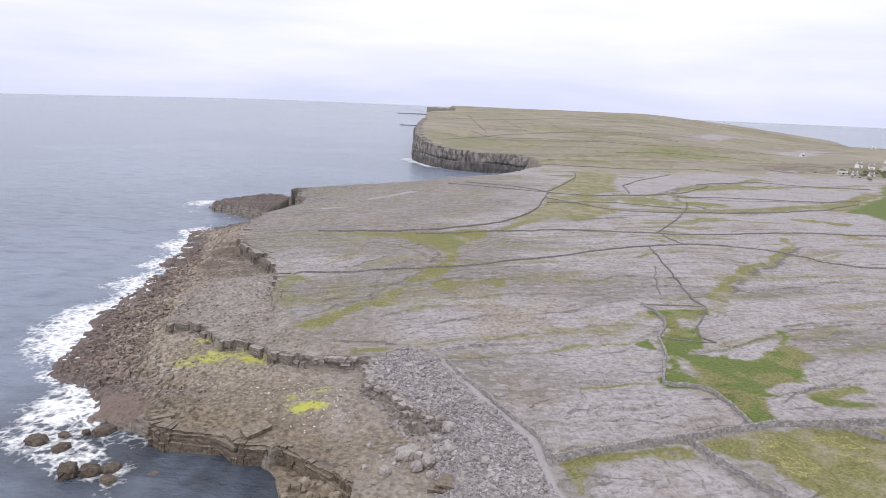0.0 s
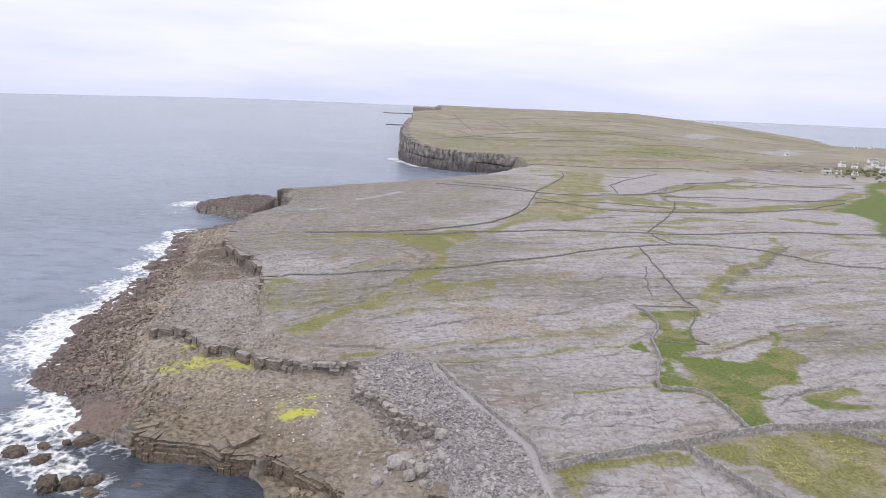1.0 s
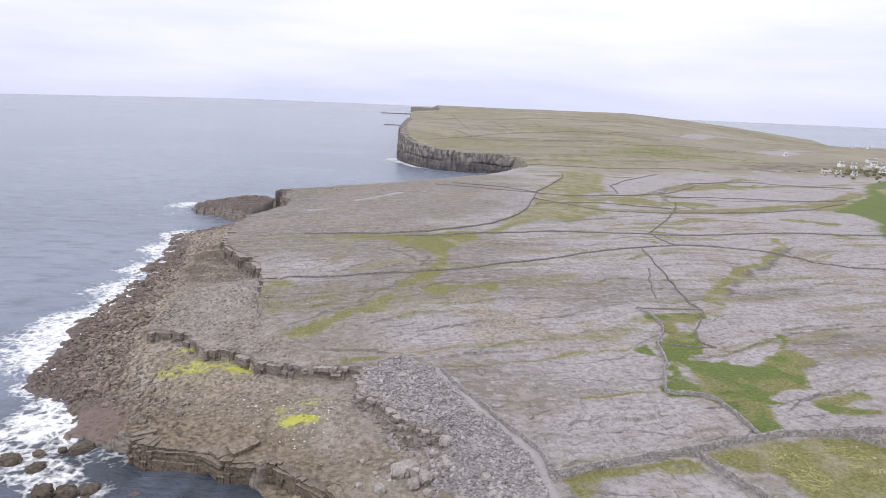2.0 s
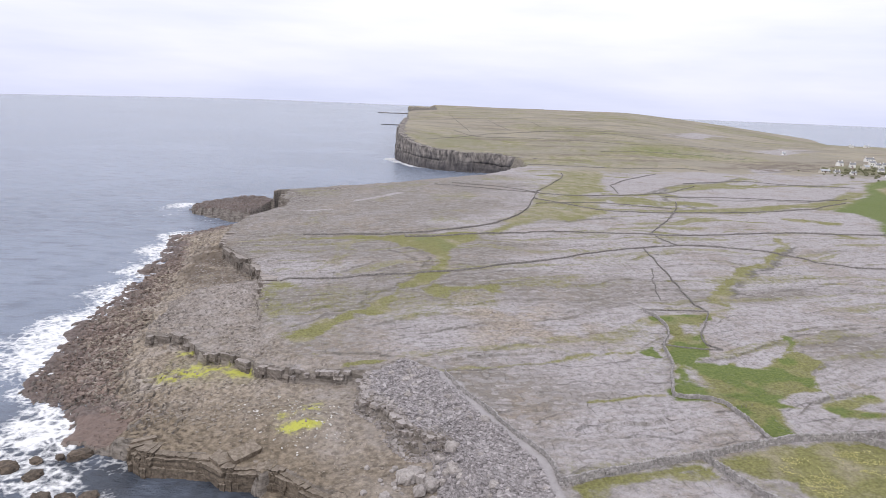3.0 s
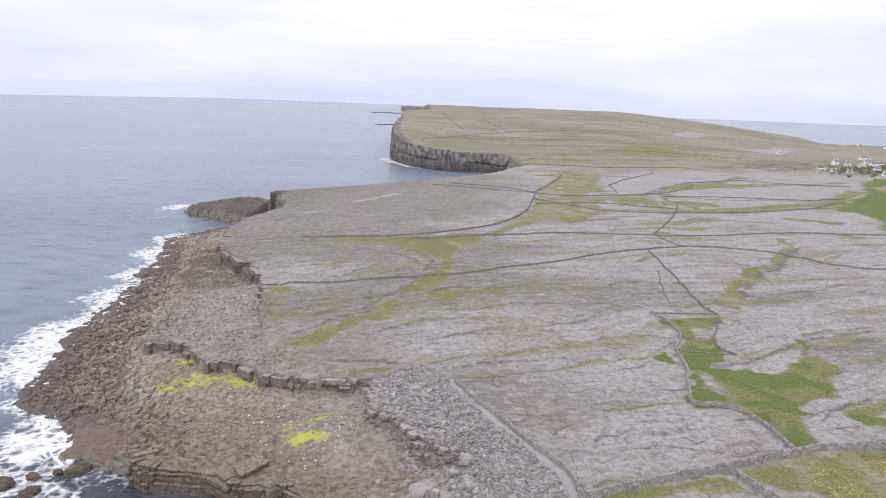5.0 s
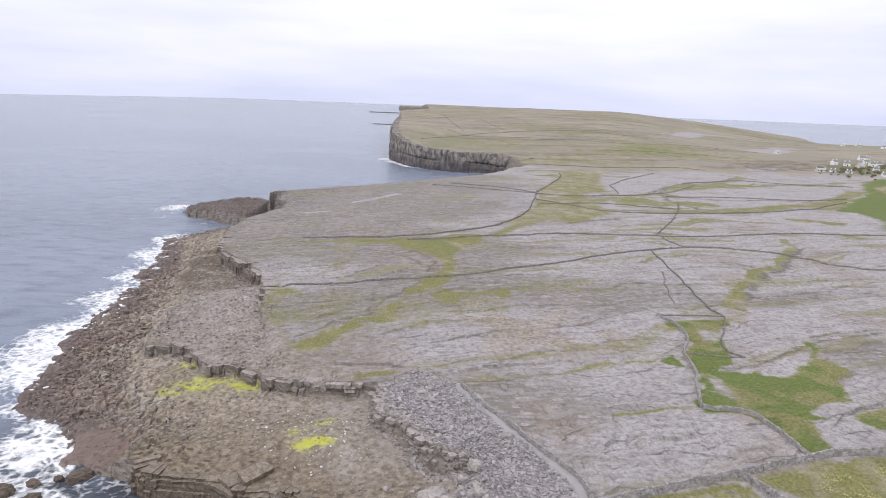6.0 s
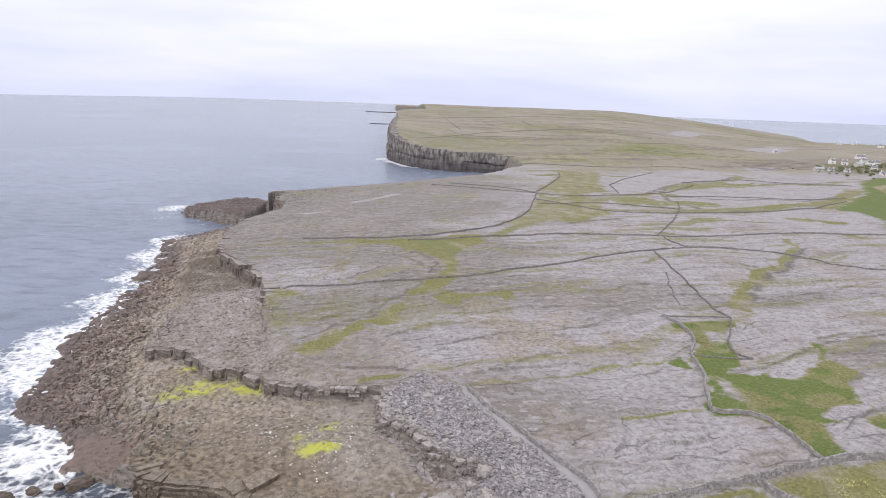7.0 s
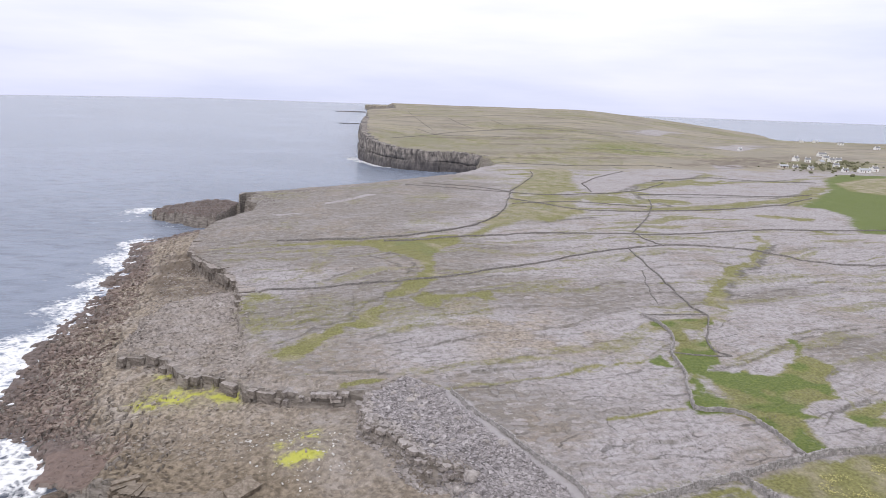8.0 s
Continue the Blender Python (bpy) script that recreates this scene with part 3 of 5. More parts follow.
class Nodes:
    """Short hands for a material's nodes."""

    def __init__(self, name, rough=0.9):
        self.m, self.n, self.l, self.bsdf = material(name)
        self.bsdf.inputs["Roughness"].default_value = rough
        self.pos = self.n.new("ShaderNodeNewGeometry").outputs["Position"]

    def put(self, value, socket):
        if isinstance(value, (int, float)):
            socket.default_value = value
        elif isinstance(value, tuple):
            socket.default_value = (*value, 1.0)
        else:
            self.l.new(value, socket)

    def attr(self, name):
        a = self.n.new("ShaderNodeAttribute")
        a.attribute_name = name
        return a.outputs["Fac"]

    def place(self, scale=(1, 1, 1), turn=0.0, source=None):
        k = self.n.new("ShaderNodeMapping")
        k.inputs["Scale"].default_value = scale
        k.inputs["Rotation"].default_value = (0, 0, radians(turn))
        self.l.new(source or self.pos, k.inputs[0])
        return k.outputs[0]

    def stirred(self, scale, amount):
        """The place, pushed about by noise."""
        k = self.n.new("ShaderNodeTexNoise")
        k.inputs["Scale"].default_value = scale
        self.l.new(self.pos, k.inputs["Vector"])
        m = self.n.new("ShaderNodeVectorMath")
        m.operation = "MULTIPLY_ADD"
        m.inputs[1].default_value = (amount, amount, 0.0)
        self.l.new(k.outputs["Color"], m.inputs[0])
        self.l.new(self.pos, m.inputs[2])
        return m.outputs[0]

    def noise(self, scale, detail=4, rough=0.55, vec=None):
        k = self.n.new("ShaderNodeTexNoise")
        k.inputs["Scale"].default_value, k.inputs["Detail"].default_value, k.inputs["Roughness"].default_value = scale, detail, rough
        self.l.new(vec or self.pos, k.inputs["Vector"])
        return k.outputs["Fac"]

    def cracks(self, scale, vec=None):
        k = self.n.new("ShaderNodeTexVoronoi")
        k.feature = "DISTANCE_TO_EDGE"
        k.inputs["Scale"].default_value = scale
        self.l.new(vec or self.pos, k.inputs["Vector"])
        return k.outputs["Distance"]

    def along(self, turn):
        """Metres along a level direction, in degrees from north to the east of it."""
        k = self.n.new("ShaderNodeVectorMath")
        k.operation = "DOT_PRODUCT"
        k.inputs[1].default_value = (math.sin(radians(turn)), math.cos(radians(turn)), 0.0)
        self.l.new(self.pos, k.inputs[0])
        return k.outputs["Value"]

    def seams(self, metres, apart, wide):
        """Thin bands across a direction, unevenly spaced about so far apart."""
        k = self.n.new("ShaderNodeTexVoronoi")
        k.voronoi_dimensions, k.feature = "1D", "DISTANCE_TO_EDGE"
        k.inputs["Scale"].default_value = 1.0 / apart
        self.l.new(metres, k.inputs["W"])
        return self.step(k.outputs["Distance"], wide / apart, 0.35 * wide / apart)

    def cell(self, scale, vec=None):
        k = self.n.new("ShaderNodeTexVoronoi")
        k.inputs["Scale"].default_value = scale
        self.l.new(vec or self.pos, k.inputs["Vector"])
        s = self.n.new("ShaderNodeSeparateColor")
        self.l.new(k.outputs["Color"], s.inputs[0])
        return s.outputs[0]

    def calc(self, op, a, b=0.0, c=0.0):
        k = self.n.new("ShaderNodeMath")
        k.operation = op
        for v, s in zip((a, b, c), k.inputs):
            self.put(v, s)
        return k.outputs[0]

    def step(self, x, lo, hi, a=0.0, b=1.0):
        k = self.n.new("ShaderNodeMapRange")
        k.interpolation_type = "SMOOTHSTEP"
        for v, s in zip((x, lo, hi, a, b), k.inputs):
            self.put(v, s)
        return k.outputs[0]

    def mix(self, f, a, b, blend="MIX"):
        k = self.n.new("ShaderNodeMix")
        k.data_type, k.blend_type = "RGBA", blend
        self.put(f, k.inputs["Factor"])
        self.put(a, k.inputs[6])
        self.put(b, k.inputs[7])
        return k.outputs[2]

    def bump(self, h, strength=0.5, distance=0.2, after=None):
        k = self.n.new("ShaderNodeBump")
        k.inputs["Strength"].default_value, k.inputs["Distance"].default_value = strength, distance
        self.l.new(h, k.inputs["Height"])
        if after is not None:
            self.l.new(after, k.inputs["Normal"])
        return k.outputs[0]

    def done(self, colour, normal=None, rough=None):
        self.put(colour, self.bsdf.inputs["Base Color"])
        if normal is not None:
            self.l.new(normal, self.bsdf.inputs["Normal"])
        if rough is not None:
            self.put(rough, self.bsdf.inputs["Roughness"])
        return self.m


def ground_material():
    k = Nodes("limestone_and_turf", 0.92)
    fine = k.noise(0.9, 6, 0.65)
    broad = k.noise(0.03, 5, 0.6)
    rock = k.mix(k.step(k.calc("ADD", k.attr("tone"), k.calc("SUBTRACT", broad, 0.5)), 0.2, 0.85), (0.222, 0.197, 0.172), (0.405, 0.377, 0.384))
    streaks = k.noise(1.0, 6, 0.68, k.place((0.05, 0.26, 0.2), -13))
    rock = k.mix(k.step(streaks, 0.5, 0.7, 0.0, 0.5), rock, (0.25, 0.228, 0.215))
    rock = k.mix(k.step(k.noise(0.2, 7, 0.75), 0.5, 0.68, 0.0, 0.5), rock, (0.255, 0.225, 0.185))
    rock = k.mix(k.step(k.noise(0.04, 7, 0.72), 0.50, 0.62, 0.0, 0.62), rock, (0.285, 0.236, 0.188))
    rock = k.mix(k.step(fine, 0.34, 0.54, 0.7, 0.0), rock, (0.17, 0.157, 0.148))
    rock = k.mix(k.step(fine, 0.56, 0.70, 0.0, 0.5), rock, (0.525, 0.505, 0.525))
    rock = k.mix(k.step(k.cell(0.8, k.place((0.6, 1.0, 1.0), -15)), 0.3, 0.95, 0.0, 0.28), rock, (0.485, 0.468, 0.492))
    grit = k.noise(2.3, 6, 0.78)
    rock = k.mix(k.step(grit, 0.5, 0.32, 0.0, 0.5), rock, (0.155, 0.142, 0.132))
    rock = k.mix(k.step(grit, 0.58, 0.72, 0.0, 0.45), rock, (0.60, 0.57, 0.575))
    # joints: steps of the bedding, and two sets of open cracks across them
    sway = k.calc("MULTIPLY", k.calc("SUBTRACT", k.noise(0.022, 3, 0.5), 0.5), 34.0)
    shiver = k.calc("MULTIPLY", k.calc("SUBTRACT", k.noise(0.22, 4, 0.6), 0.5), 3.4)
    beds_w = k.calc("ADD", k.along(-14), k.calc("ADD", sway, shiver))
    scarp = k.calc("MULTIPLY", k.seams(beds_w, 7.0, 0.40), k.step(k.noise(1.0, 5, 0.65, k.place((0.035, 0.13, 0.1))), 0.46, 0.58))
    bed = k.calc("MULTIPLY", k.seams(beds_w, 1.9, 0.20), k.step(k.noise(1.0, 5, 0.65, k.place((0.12, 0.3, 0.1))), 0.48, 0.62, 0.0, 0.5))
    cross_w = k.calc("ADD", k.along(80), k.calc("MULTIPLY", shiver, 0.7))
    joint = k.calc("MULTIPLY", k.seams(cross_w, 1.5, 0.10), k.step(k.noise(1.0, 5, 0.65, k.place((0.45, 0.2, 0.1))), 0.50, 0.60, 0.0, 0.75))
    long_joint = k.calc("MULTIPLY", k.seams(k.calc("ADD", k.along(86), shiver), 6.5, 0.15), k.step(k.noise(1.0, 4, 0.6, k.place((0.12, 0.07, 0.1))), 0.52, 0.60, 0.0, 0.8))
    slant_w = k.calc("ADD", k.along(50), k.calc("MULTIPLY", shiver, 0.9))
    slant = k.calc("MULTIPLY", k.seams(slant_w, 1.7, 0.12), k.step(k.noise(0.3, 5, 0.65), 0.54, 0.64, 0.0, 0.55))
    lines = k.calc("MAXIMUM", k.calc("MAXIMUM", k.calc("MAXIMUM", scarp, bed), long_joint), k.calc("MAXIMUM", joint, slant))
    lines = k.calc("MULTIPLY", lines, k.step(k.noise(0.8, 6, 0.75), 0.38, 0.56, 0.25, 0.85))
    rock = k.mix(k.calc("MULTIPLY", lines, 0.72), rock, (0.10, 0.092, 0.082))
    dirt = k.calc("MULTIPLY", k.attr("soil"), k.step(k.noise(0.4, 5, 0.65), 0.38, 0.58, 0.1, 0.75))
    paved = k.calc("SUBTRACT", 1.0, k.calc("MAXIMUM", k.attr("brown"), k.calc("MAXIMUM", k.attr("scree"), k.attr("trod"))))
    rock = k.mix(dirt, rock, (0.105, 0.098, 0.075))
    # shadows under the scarps, painted as dark broken lines
    rock = k.mix(k.calc("MULTIPLY", k.attr("scarp"), k.step(k.noise(0.5, 5, 0.7), 0.34, 0.52, 0.3, 0.9)), rock, (0.105, 0.096, 0.082))
    # shelf rock: brown, and dark weed towards the water
    shelf_c = k.mix(k.step(fine, 0.34, 0.66), (0.182, 0.147, 0.108), (0.415, 0.354, 0.281))
    shelf_c = k.mix(k.step(k.noise(0.12, 5, 0.65), 0.44, 0.66, 0.0, 0.65), shelf_c, k.mix(fine, (0.33, 0.295, 0.262), (0.49, 0.445, 0.41)))
    shelf_c = k.mix(k.step(k.noise(0.35, 5, 0.7), 0.56, 0.70, 0.0, 0.7), shelf_c, (0.52, 0.48, 0.45))
    shelf_c = k.mix(k.step(k.noise(0.5, 5, 0.6), 0.54, 0.66, 0.0, 0.75), shelf_c, (0.165, 0.13, 0.095))
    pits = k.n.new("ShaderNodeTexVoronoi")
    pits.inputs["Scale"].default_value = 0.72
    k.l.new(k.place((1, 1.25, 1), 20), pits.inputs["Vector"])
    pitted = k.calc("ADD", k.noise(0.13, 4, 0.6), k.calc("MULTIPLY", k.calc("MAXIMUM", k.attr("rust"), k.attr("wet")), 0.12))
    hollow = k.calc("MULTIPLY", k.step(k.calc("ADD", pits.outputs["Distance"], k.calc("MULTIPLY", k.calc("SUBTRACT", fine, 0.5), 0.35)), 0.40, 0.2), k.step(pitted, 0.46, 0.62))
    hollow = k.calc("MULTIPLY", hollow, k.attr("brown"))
    rock = k.mix(k.calc("MULTIPLY", k.attr("brown"), 0.92), rock, shelf_c)
    rock = k.mix(k.calc("MULTIPLY", k.attr("rust"), 0.85), rock, k.mix(k.step(fine, 0.3, 0.7), (0.10, 0.078, 0.05), (0.28, 0.225, 0.16)))
    # pit floors painted dark on top of their bump
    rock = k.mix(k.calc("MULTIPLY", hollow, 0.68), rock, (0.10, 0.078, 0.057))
    weed = k.mix(k.step(k.noise(0.9, 6, 0.75), 0.38, 0.62), (0.085, 0.064, 0.053), (0.345, 0.28, 0.24))
    weed = k.mix(k.step(k.noise(0.09, 6, 0.7), 0.46, 0.60, 0.0, 0.7), weed, k.mix(fine, (0.13, 0.078, 0.064), (0.30, 0.205, 0.175)))
    weed = k.mix(k.step(k.noise(0.3, 6, 0.75), 0.54, 0.64, 0.0, 0.75), weed, k.mix(fine, (0.27, 0.232, 0.205), (0.47, 0.425, 0.395)))
    rock = k.mix(k.step(k.calc("ADD", k.attr("wet"), k.calc("MULTIPLY", k.calc("SUBTRACT", fine, 0.5), 0.8)), 0.3, 0.8), rock, weed)
    rock = k.mix(k.step(k.calc("ADD", k.attr("wet"), k.calc("MULTIPLY", k.calc("SUBTRACT", fine, 0.5), 0.5)), 0.75, 1.0, 0.0, 0.62), rock, (0.085, 0.06, 0.054))
    algae = k.step(k.calc("ADD", k.attr("algae"), k.calc("MULTIPLY", k.calc("SUBTRACT", k.noise(0.6, 6, 0.75), 0.5), 1.6)), 0.3, 0.9, 0.0, 0.6)
    rock = k.mix(algae, rock, k.mix(fine, (0.15, 0.145, 0.07), (0.33, 0.32, 0.165)))
    # near-black colour adds to the shade in the gaps
    rock = k.mix(k.calc("MULTIPLY", k.attr("painted_dark"), k.step(k.noise(0.7, 5, 0.7), 0.32, 0.55, 0.25, 0.9)), rock, (0.062, 0.045, 0.036))
    gravel = k.mix(k.step(k.noise(2.6, 5, 0.75), 0.35, 0.65), (0.17, 0.16, 0.162), (0.43, 0.405, 0.412))
    rock = k.mix(k.calc("MULTIPLY", k.attr("red"), 0.85), rock, k.mix(fine, (0.12, 0.083, 0.068), (0.25, 0.182, 0.152)))
    rock = k.mix(k.attr("scree"), rock, gravel)
    rock = k.mix(k.attr("trod"), rock, k.mix(fine, (0.33, 0.312, 0.315), (0.45, 0.43, 0.435)))
    # turf in three states
    patch = k.noise(0.11, 5, 0.6)
    blade = k.noise(1.6, 5, 0.7)
    olive = k.mix(k.step(blade, 0.3, 0.7), (0.128, 0.126, 0.044), (0.26, 0.253, 0.096))
    straw = k.mix(k.step(blade, 0.3, 0.7), (0.268, 0.234, 0.168), (0.39, 0.348, 0.262))
    lush = k.mix(k.step(blade, 0.3, 0.7), (0.08, 0.114, 0.022), (0.165, 0.203, 0.052))
    turf = k.mix(k.step(k.calc("ADD", k.attr("dry"), k.calc("MULTIPLY", k.calc("SUBTRACT", patch, 0.5), 1.8)), 0.25, 0.8), olive, straw)
    turf = k.mix(k.step(k.calc("ADD", k.attr("lush"), k.calc("MULTIPLY", k.calc("SUBTRACT", patch, 0.5), 0.7)), 0.3, 0.75), turf, lush)
    grown = k.calc("ADD", k.attr("veg"), k.calc("ADD", k.calc("MULTIPLY", k.calc("SUBTRACT", patch, 0.5), 0.5), k.calc("MULTIPLY", k.calc("SUBTRACT", k.noise(0.5, 7, 0.75), 0.5), 1.35)))
    colour = k.mix(k.step(grown, 0.34, 0.86), rock, turf)
    far_turf = k.calc("MULTIPLY", k.calc("SUBTRACT", k.attr("upland"), k.calc("MINIMUM", k.attr("upland"), k.attr("lush"))), k.step(k.noise(0.014, 7, 0.7), 0.42, 0.56, 0.05, 0.8))
    colour = k.mix(far_turf, colour, k.mix(patch, (0.215, 0.193, 0.152), (0.31, 0.283, 0.228)))
    colour = k.mix(k.calc("MULTIPLY", k.attr("heath"), k.step(k.noise(0.08, 5, 0.6), 0.3, 0.6)), colour, k.mix(blade, (0.10, 0.078, 0.06), (0.20, 0.162, 0.125)))
    face = k.n.new("ShaderNodeSeparateXYZ")
    k.l.new(k.n.new("ShaderNodeNewGeometry").outputs["True Normal"], face.inputs[0])
    steep = k.step(face.outputs["Z"], 0.72, 0.45)
    scar = k.mix(k.step(k.noise(1.0, 5, 0.65, k.place((0.3, 0.3, 1.2))), 0.35, 0.65), (0.12, 0.105, 0.09), (0.31, 0.28, 0.25))
    colour = k.mix(k.calc("MULTIPLY", steep, 0.85), colour, scar)
    slime = k.calc("ADD", k.attr("yellow"), k.calc("MULTIPLY", k.calc("SUBTRACT", fine, 0.5), 1.7))
    colour = k.mix(k.step(slime, 0.2, 1.15, 0.0, 0.85), colour, (0.50, 0.51, 0.075))
    normal = k.bump(k.calc("SUBTRACT", fine, k.calc("MULTIPLY", k.calc("MULTIPLY", paved, lines), 0.8)), 0.9, 0.3)
    normal = k.bump(k.noise(4.0, 4, 0.7), 0.4, 0.08, normal)
    normal = k.bump(k.calc("SUBTRACT", 1.0, hollow), 0.7, 0.4, normal)
    wetness = k.step(k.attr("wet"), 0.4, 1.0, 0.92, 0.6)
    return k.done(colour, normal, wetness)


def sea_material():
    k = Nodes("sea_water", 0.2)
    drift = k.noise(0.004, 4, 0.6)
    water = k.mix(k.step(drift, 0.35, 0.65), (0.19, 0.228, 0.298), (0.25, 0.295, 0.382))
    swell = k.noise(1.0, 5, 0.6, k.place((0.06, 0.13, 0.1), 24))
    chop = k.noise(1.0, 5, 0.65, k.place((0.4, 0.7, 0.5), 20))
    normal = k.bump(swell, 1.0, 1.5)
    normal = k.bump(chop, 0.9, 0.7, normal)
    # dark of the swell put into the water colour, following its bump
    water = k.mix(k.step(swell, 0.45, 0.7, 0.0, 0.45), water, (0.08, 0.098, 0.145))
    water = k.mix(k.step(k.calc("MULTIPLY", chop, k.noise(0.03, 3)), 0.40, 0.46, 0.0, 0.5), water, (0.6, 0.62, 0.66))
    # light and dark sides of the ripples, painted as streaks
    ripple_shade = k.noise(1.0, 6, 0.66, k.place((0.085, 0.24, 0.1), 16))
    water = k.mix(k.step(ripple_shade, 0.50, 0.68, 0.0, 0.28), water, (0.09, 0.11, 0.165))
    water = k.mix(k.step(ripple_shade, 0.44, 0.30, 0.0, 0.5), water, (0.31, 0.335, 0.41))
    # water near the cove painted dark in place of the cliff's reflection
    water = k.mix(k.calc("MULTIPLY", k.attr("cove_dark"), k.step(k.noise(0.09, 4), 0.25, 0.6, 0.6, 1.0)), water, (0.05, 0.06, 0.078))
    lace = k.noise(0.3, 8, 0.72)
    web = k.cracks(0.42, k.place((1, 1, 1), 30, k.stirred(0.16, 5.0)))
    froth = k.calc("ADD", k.attr("foam"), k.calc("MULTIPLY", k.calc("SUBTRACT", lace, 0.5), 2.2))
    froth = k.calc("SUBTRACT", froth, k.calc("MULTIPLY", k.step(web, 0.02, 0.3), 0.3))
    froth = k.calc("MULTIPLY", k.step(froth, 0.46, 1.05), k.step(k.attr("foam"), 0.02, 0.25))
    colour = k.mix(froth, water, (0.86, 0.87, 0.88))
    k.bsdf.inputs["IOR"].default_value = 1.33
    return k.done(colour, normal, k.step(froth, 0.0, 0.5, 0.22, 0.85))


def stone_material(name, dark, pale, spot=0.5, deep=0.75, bed=0.0):
    k = Nodes(name, 0.93)
    info = k.n.new("ShaderNodeObjectInfo")
    isle = k.n.new("ShaderNodeNewGeometry").outputs["Random Per Island"]
    vary = k.calc("FRACT", k.calc("ADD", info.outputs["Random"], isle))
    grain = k.noise(1.3, 6, 0.7)
    c = k.mix(k.step(grain, 0.3, 0.7), dark, pale)
    c = k.mix(k.calc("MULTIPLY", vary, deep), c, tuple(v * 0.5 for v in dark))
    beds = k.noise(1.0, 4, 0.6, k.place((0.12, 0.12, 2.4)))
    c = k.mix(k.step(beds, 0.5, 0.66, 0.0, bed), c, tuple(v * 0.55 for v in dark))
    c = k.mix(k.step(k.noise(2.6, 3, 0.6), 0.62, 0.72, 0.0, spot), c, tuple(min(1, v * 1.35) for v in pale))
    return k.done(c, k.bump(k.noise(3.0, 5, 0.7), 0.6, 0.12))


M_GROUND = ground_material()
M_SEA = sea_material()
M_WALLSTONE = stone_material("dry_stone", (0.27, 0.255, 0.247), (0.48, 0.455, 0.446), 0.4, 0.45)
# darker copy of the wall stone: shade of the farther walls put into colour
M_SHADED_WALL = stone_material("shaded_dry_stone", (0.195, 0.182, 0.17), (0.38, 0.357, 0.342), 0.4, 0.55)
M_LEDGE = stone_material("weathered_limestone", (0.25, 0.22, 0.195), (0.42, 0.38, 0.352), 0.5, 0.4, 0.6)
M_BOULDER = stone_material("pale_limestone_boulder", (0.29, 0.266, 0.25), (0.49, 0.453, 0.43), 0.5, 0.4)
M_SCREE = stone_material("storm_thrown_limestone", (0.27, 0.25, 0.25), (0.50, 0.468, 0.472), 0.5, 0.6)
M_TAN = stone_material("tan_shore_boulder", (0.20, 0.16, 0.115), (0.38, 0.322, 0.25), 0.4, 0.5)
M_SHELF = stone_material("grey_brown_shelf_rock", (0.225, 0.192, 0.155), (0.42, 0.375, 0.325), 0.4, 0.45)
# split stone of the block sides, darkened to carry their shade
M_SHADED_FACE = stone_material("shaded_split_limestone", (0.14, 0.12, 0.102), (0.30, 0.264, 0.232), 0.3, 0.4, 0.4)
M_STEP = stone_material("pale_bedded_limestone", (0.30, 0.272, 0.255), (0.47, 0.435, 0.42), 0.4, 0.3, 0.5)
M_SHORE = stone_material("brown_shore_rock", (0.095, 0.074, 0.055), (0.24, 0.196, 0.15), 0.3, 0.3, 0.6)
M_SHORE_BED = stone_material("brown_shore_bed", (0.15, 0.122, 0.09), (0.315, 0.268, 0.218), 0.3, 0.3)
M_WETROCK = stone_material("wet_dark_rock", (0.13, 0.095, 0.078), (0.34, 0.272, 0.236), 0.4, 0.5)
M_SEAROCK = stone_material("weed_brown_rock", (0.062, 0.049, 0.039), (0.20, 0.158, 0.12), 0.3, 0.5)



def cliff_material():
    k = Nodes("cliff_limestone", 0.93)
    tall = k.noise(1.0, 6, 0.65, k.place((0.24, 0.24, 0.11)))
    beds = k.noise(1.0, 5, 0.6, k.place((0.012, 0.012, 0.5)))
    c = k.mix(k.step(tall, 0.35, 0.65), (0.085, 0.077, 0.073), (0.34, 0.308, 0.278))
    c = k.mix(k.step(beds, 0.55, 0.62, 0.0, 0.4), c, (0.12, 0.105, 0.095))
    z = k.n.new("ShaderNodeSeparateXYZ")
    k.l.new(k.pos, z.inputs[0])
    tide = k.calc("ADD", z.outputs["Z"], k.calc("MULTIPLY", k.noise(0.12, 4), 8.0))
    c = k.mix(k.step(tide, 22.0, 9.0, 0.0, 0.75), c, (0.075, 0.07, 0.075))
    return k.done(c, k.bump(k.noise(0.8, 6, 0.7), 0.8, 0.8))


M_CLIFF = cliff_material()


# ---- meshes ----
def mesh_of(name, verts, quads, mat, smooth_faces=False):
    me = bpy.data.meshes.new(name)
    verts, quads = np.ascontiguousarray(verts, np.float32), np.ascontiguousarray(quads, np.int32)
    n = len(quads)
    me.vertices.add(len(verts))
    me.vertices.foreach_set("co", verts.ravel())
    me.loops.add(4 * n)
    me.loops.foreach_set("vertex_index", quads.ravel())
    me.polygons.add(n)
    me.polygons.foreach_set("loop_start", np.arange(0, 4 * n, 4, dtype=np.int32))
    me.polygons.foreach_set("use_smooth", np.full(n, smooth_faces, bool))
    me.update(calc_edges=True)
    me.validate()
    me.materials.append(mat)
    return me


def grid_quads(rows, cols):
    a = (np.arange(rows - 1)[:, None] * cols + np.arange(cols - 1)[None, :]).ravel()
    return np.stack([a, a + 1, a + cols + 1, a + cols], 1)


def set_attr(me, name, values):
    at = me.attributes.new(name, "FLOAT", "POINT")
    at.data.foreach_set("value", np.ascontiguousarray(values, np.float32).ravel())


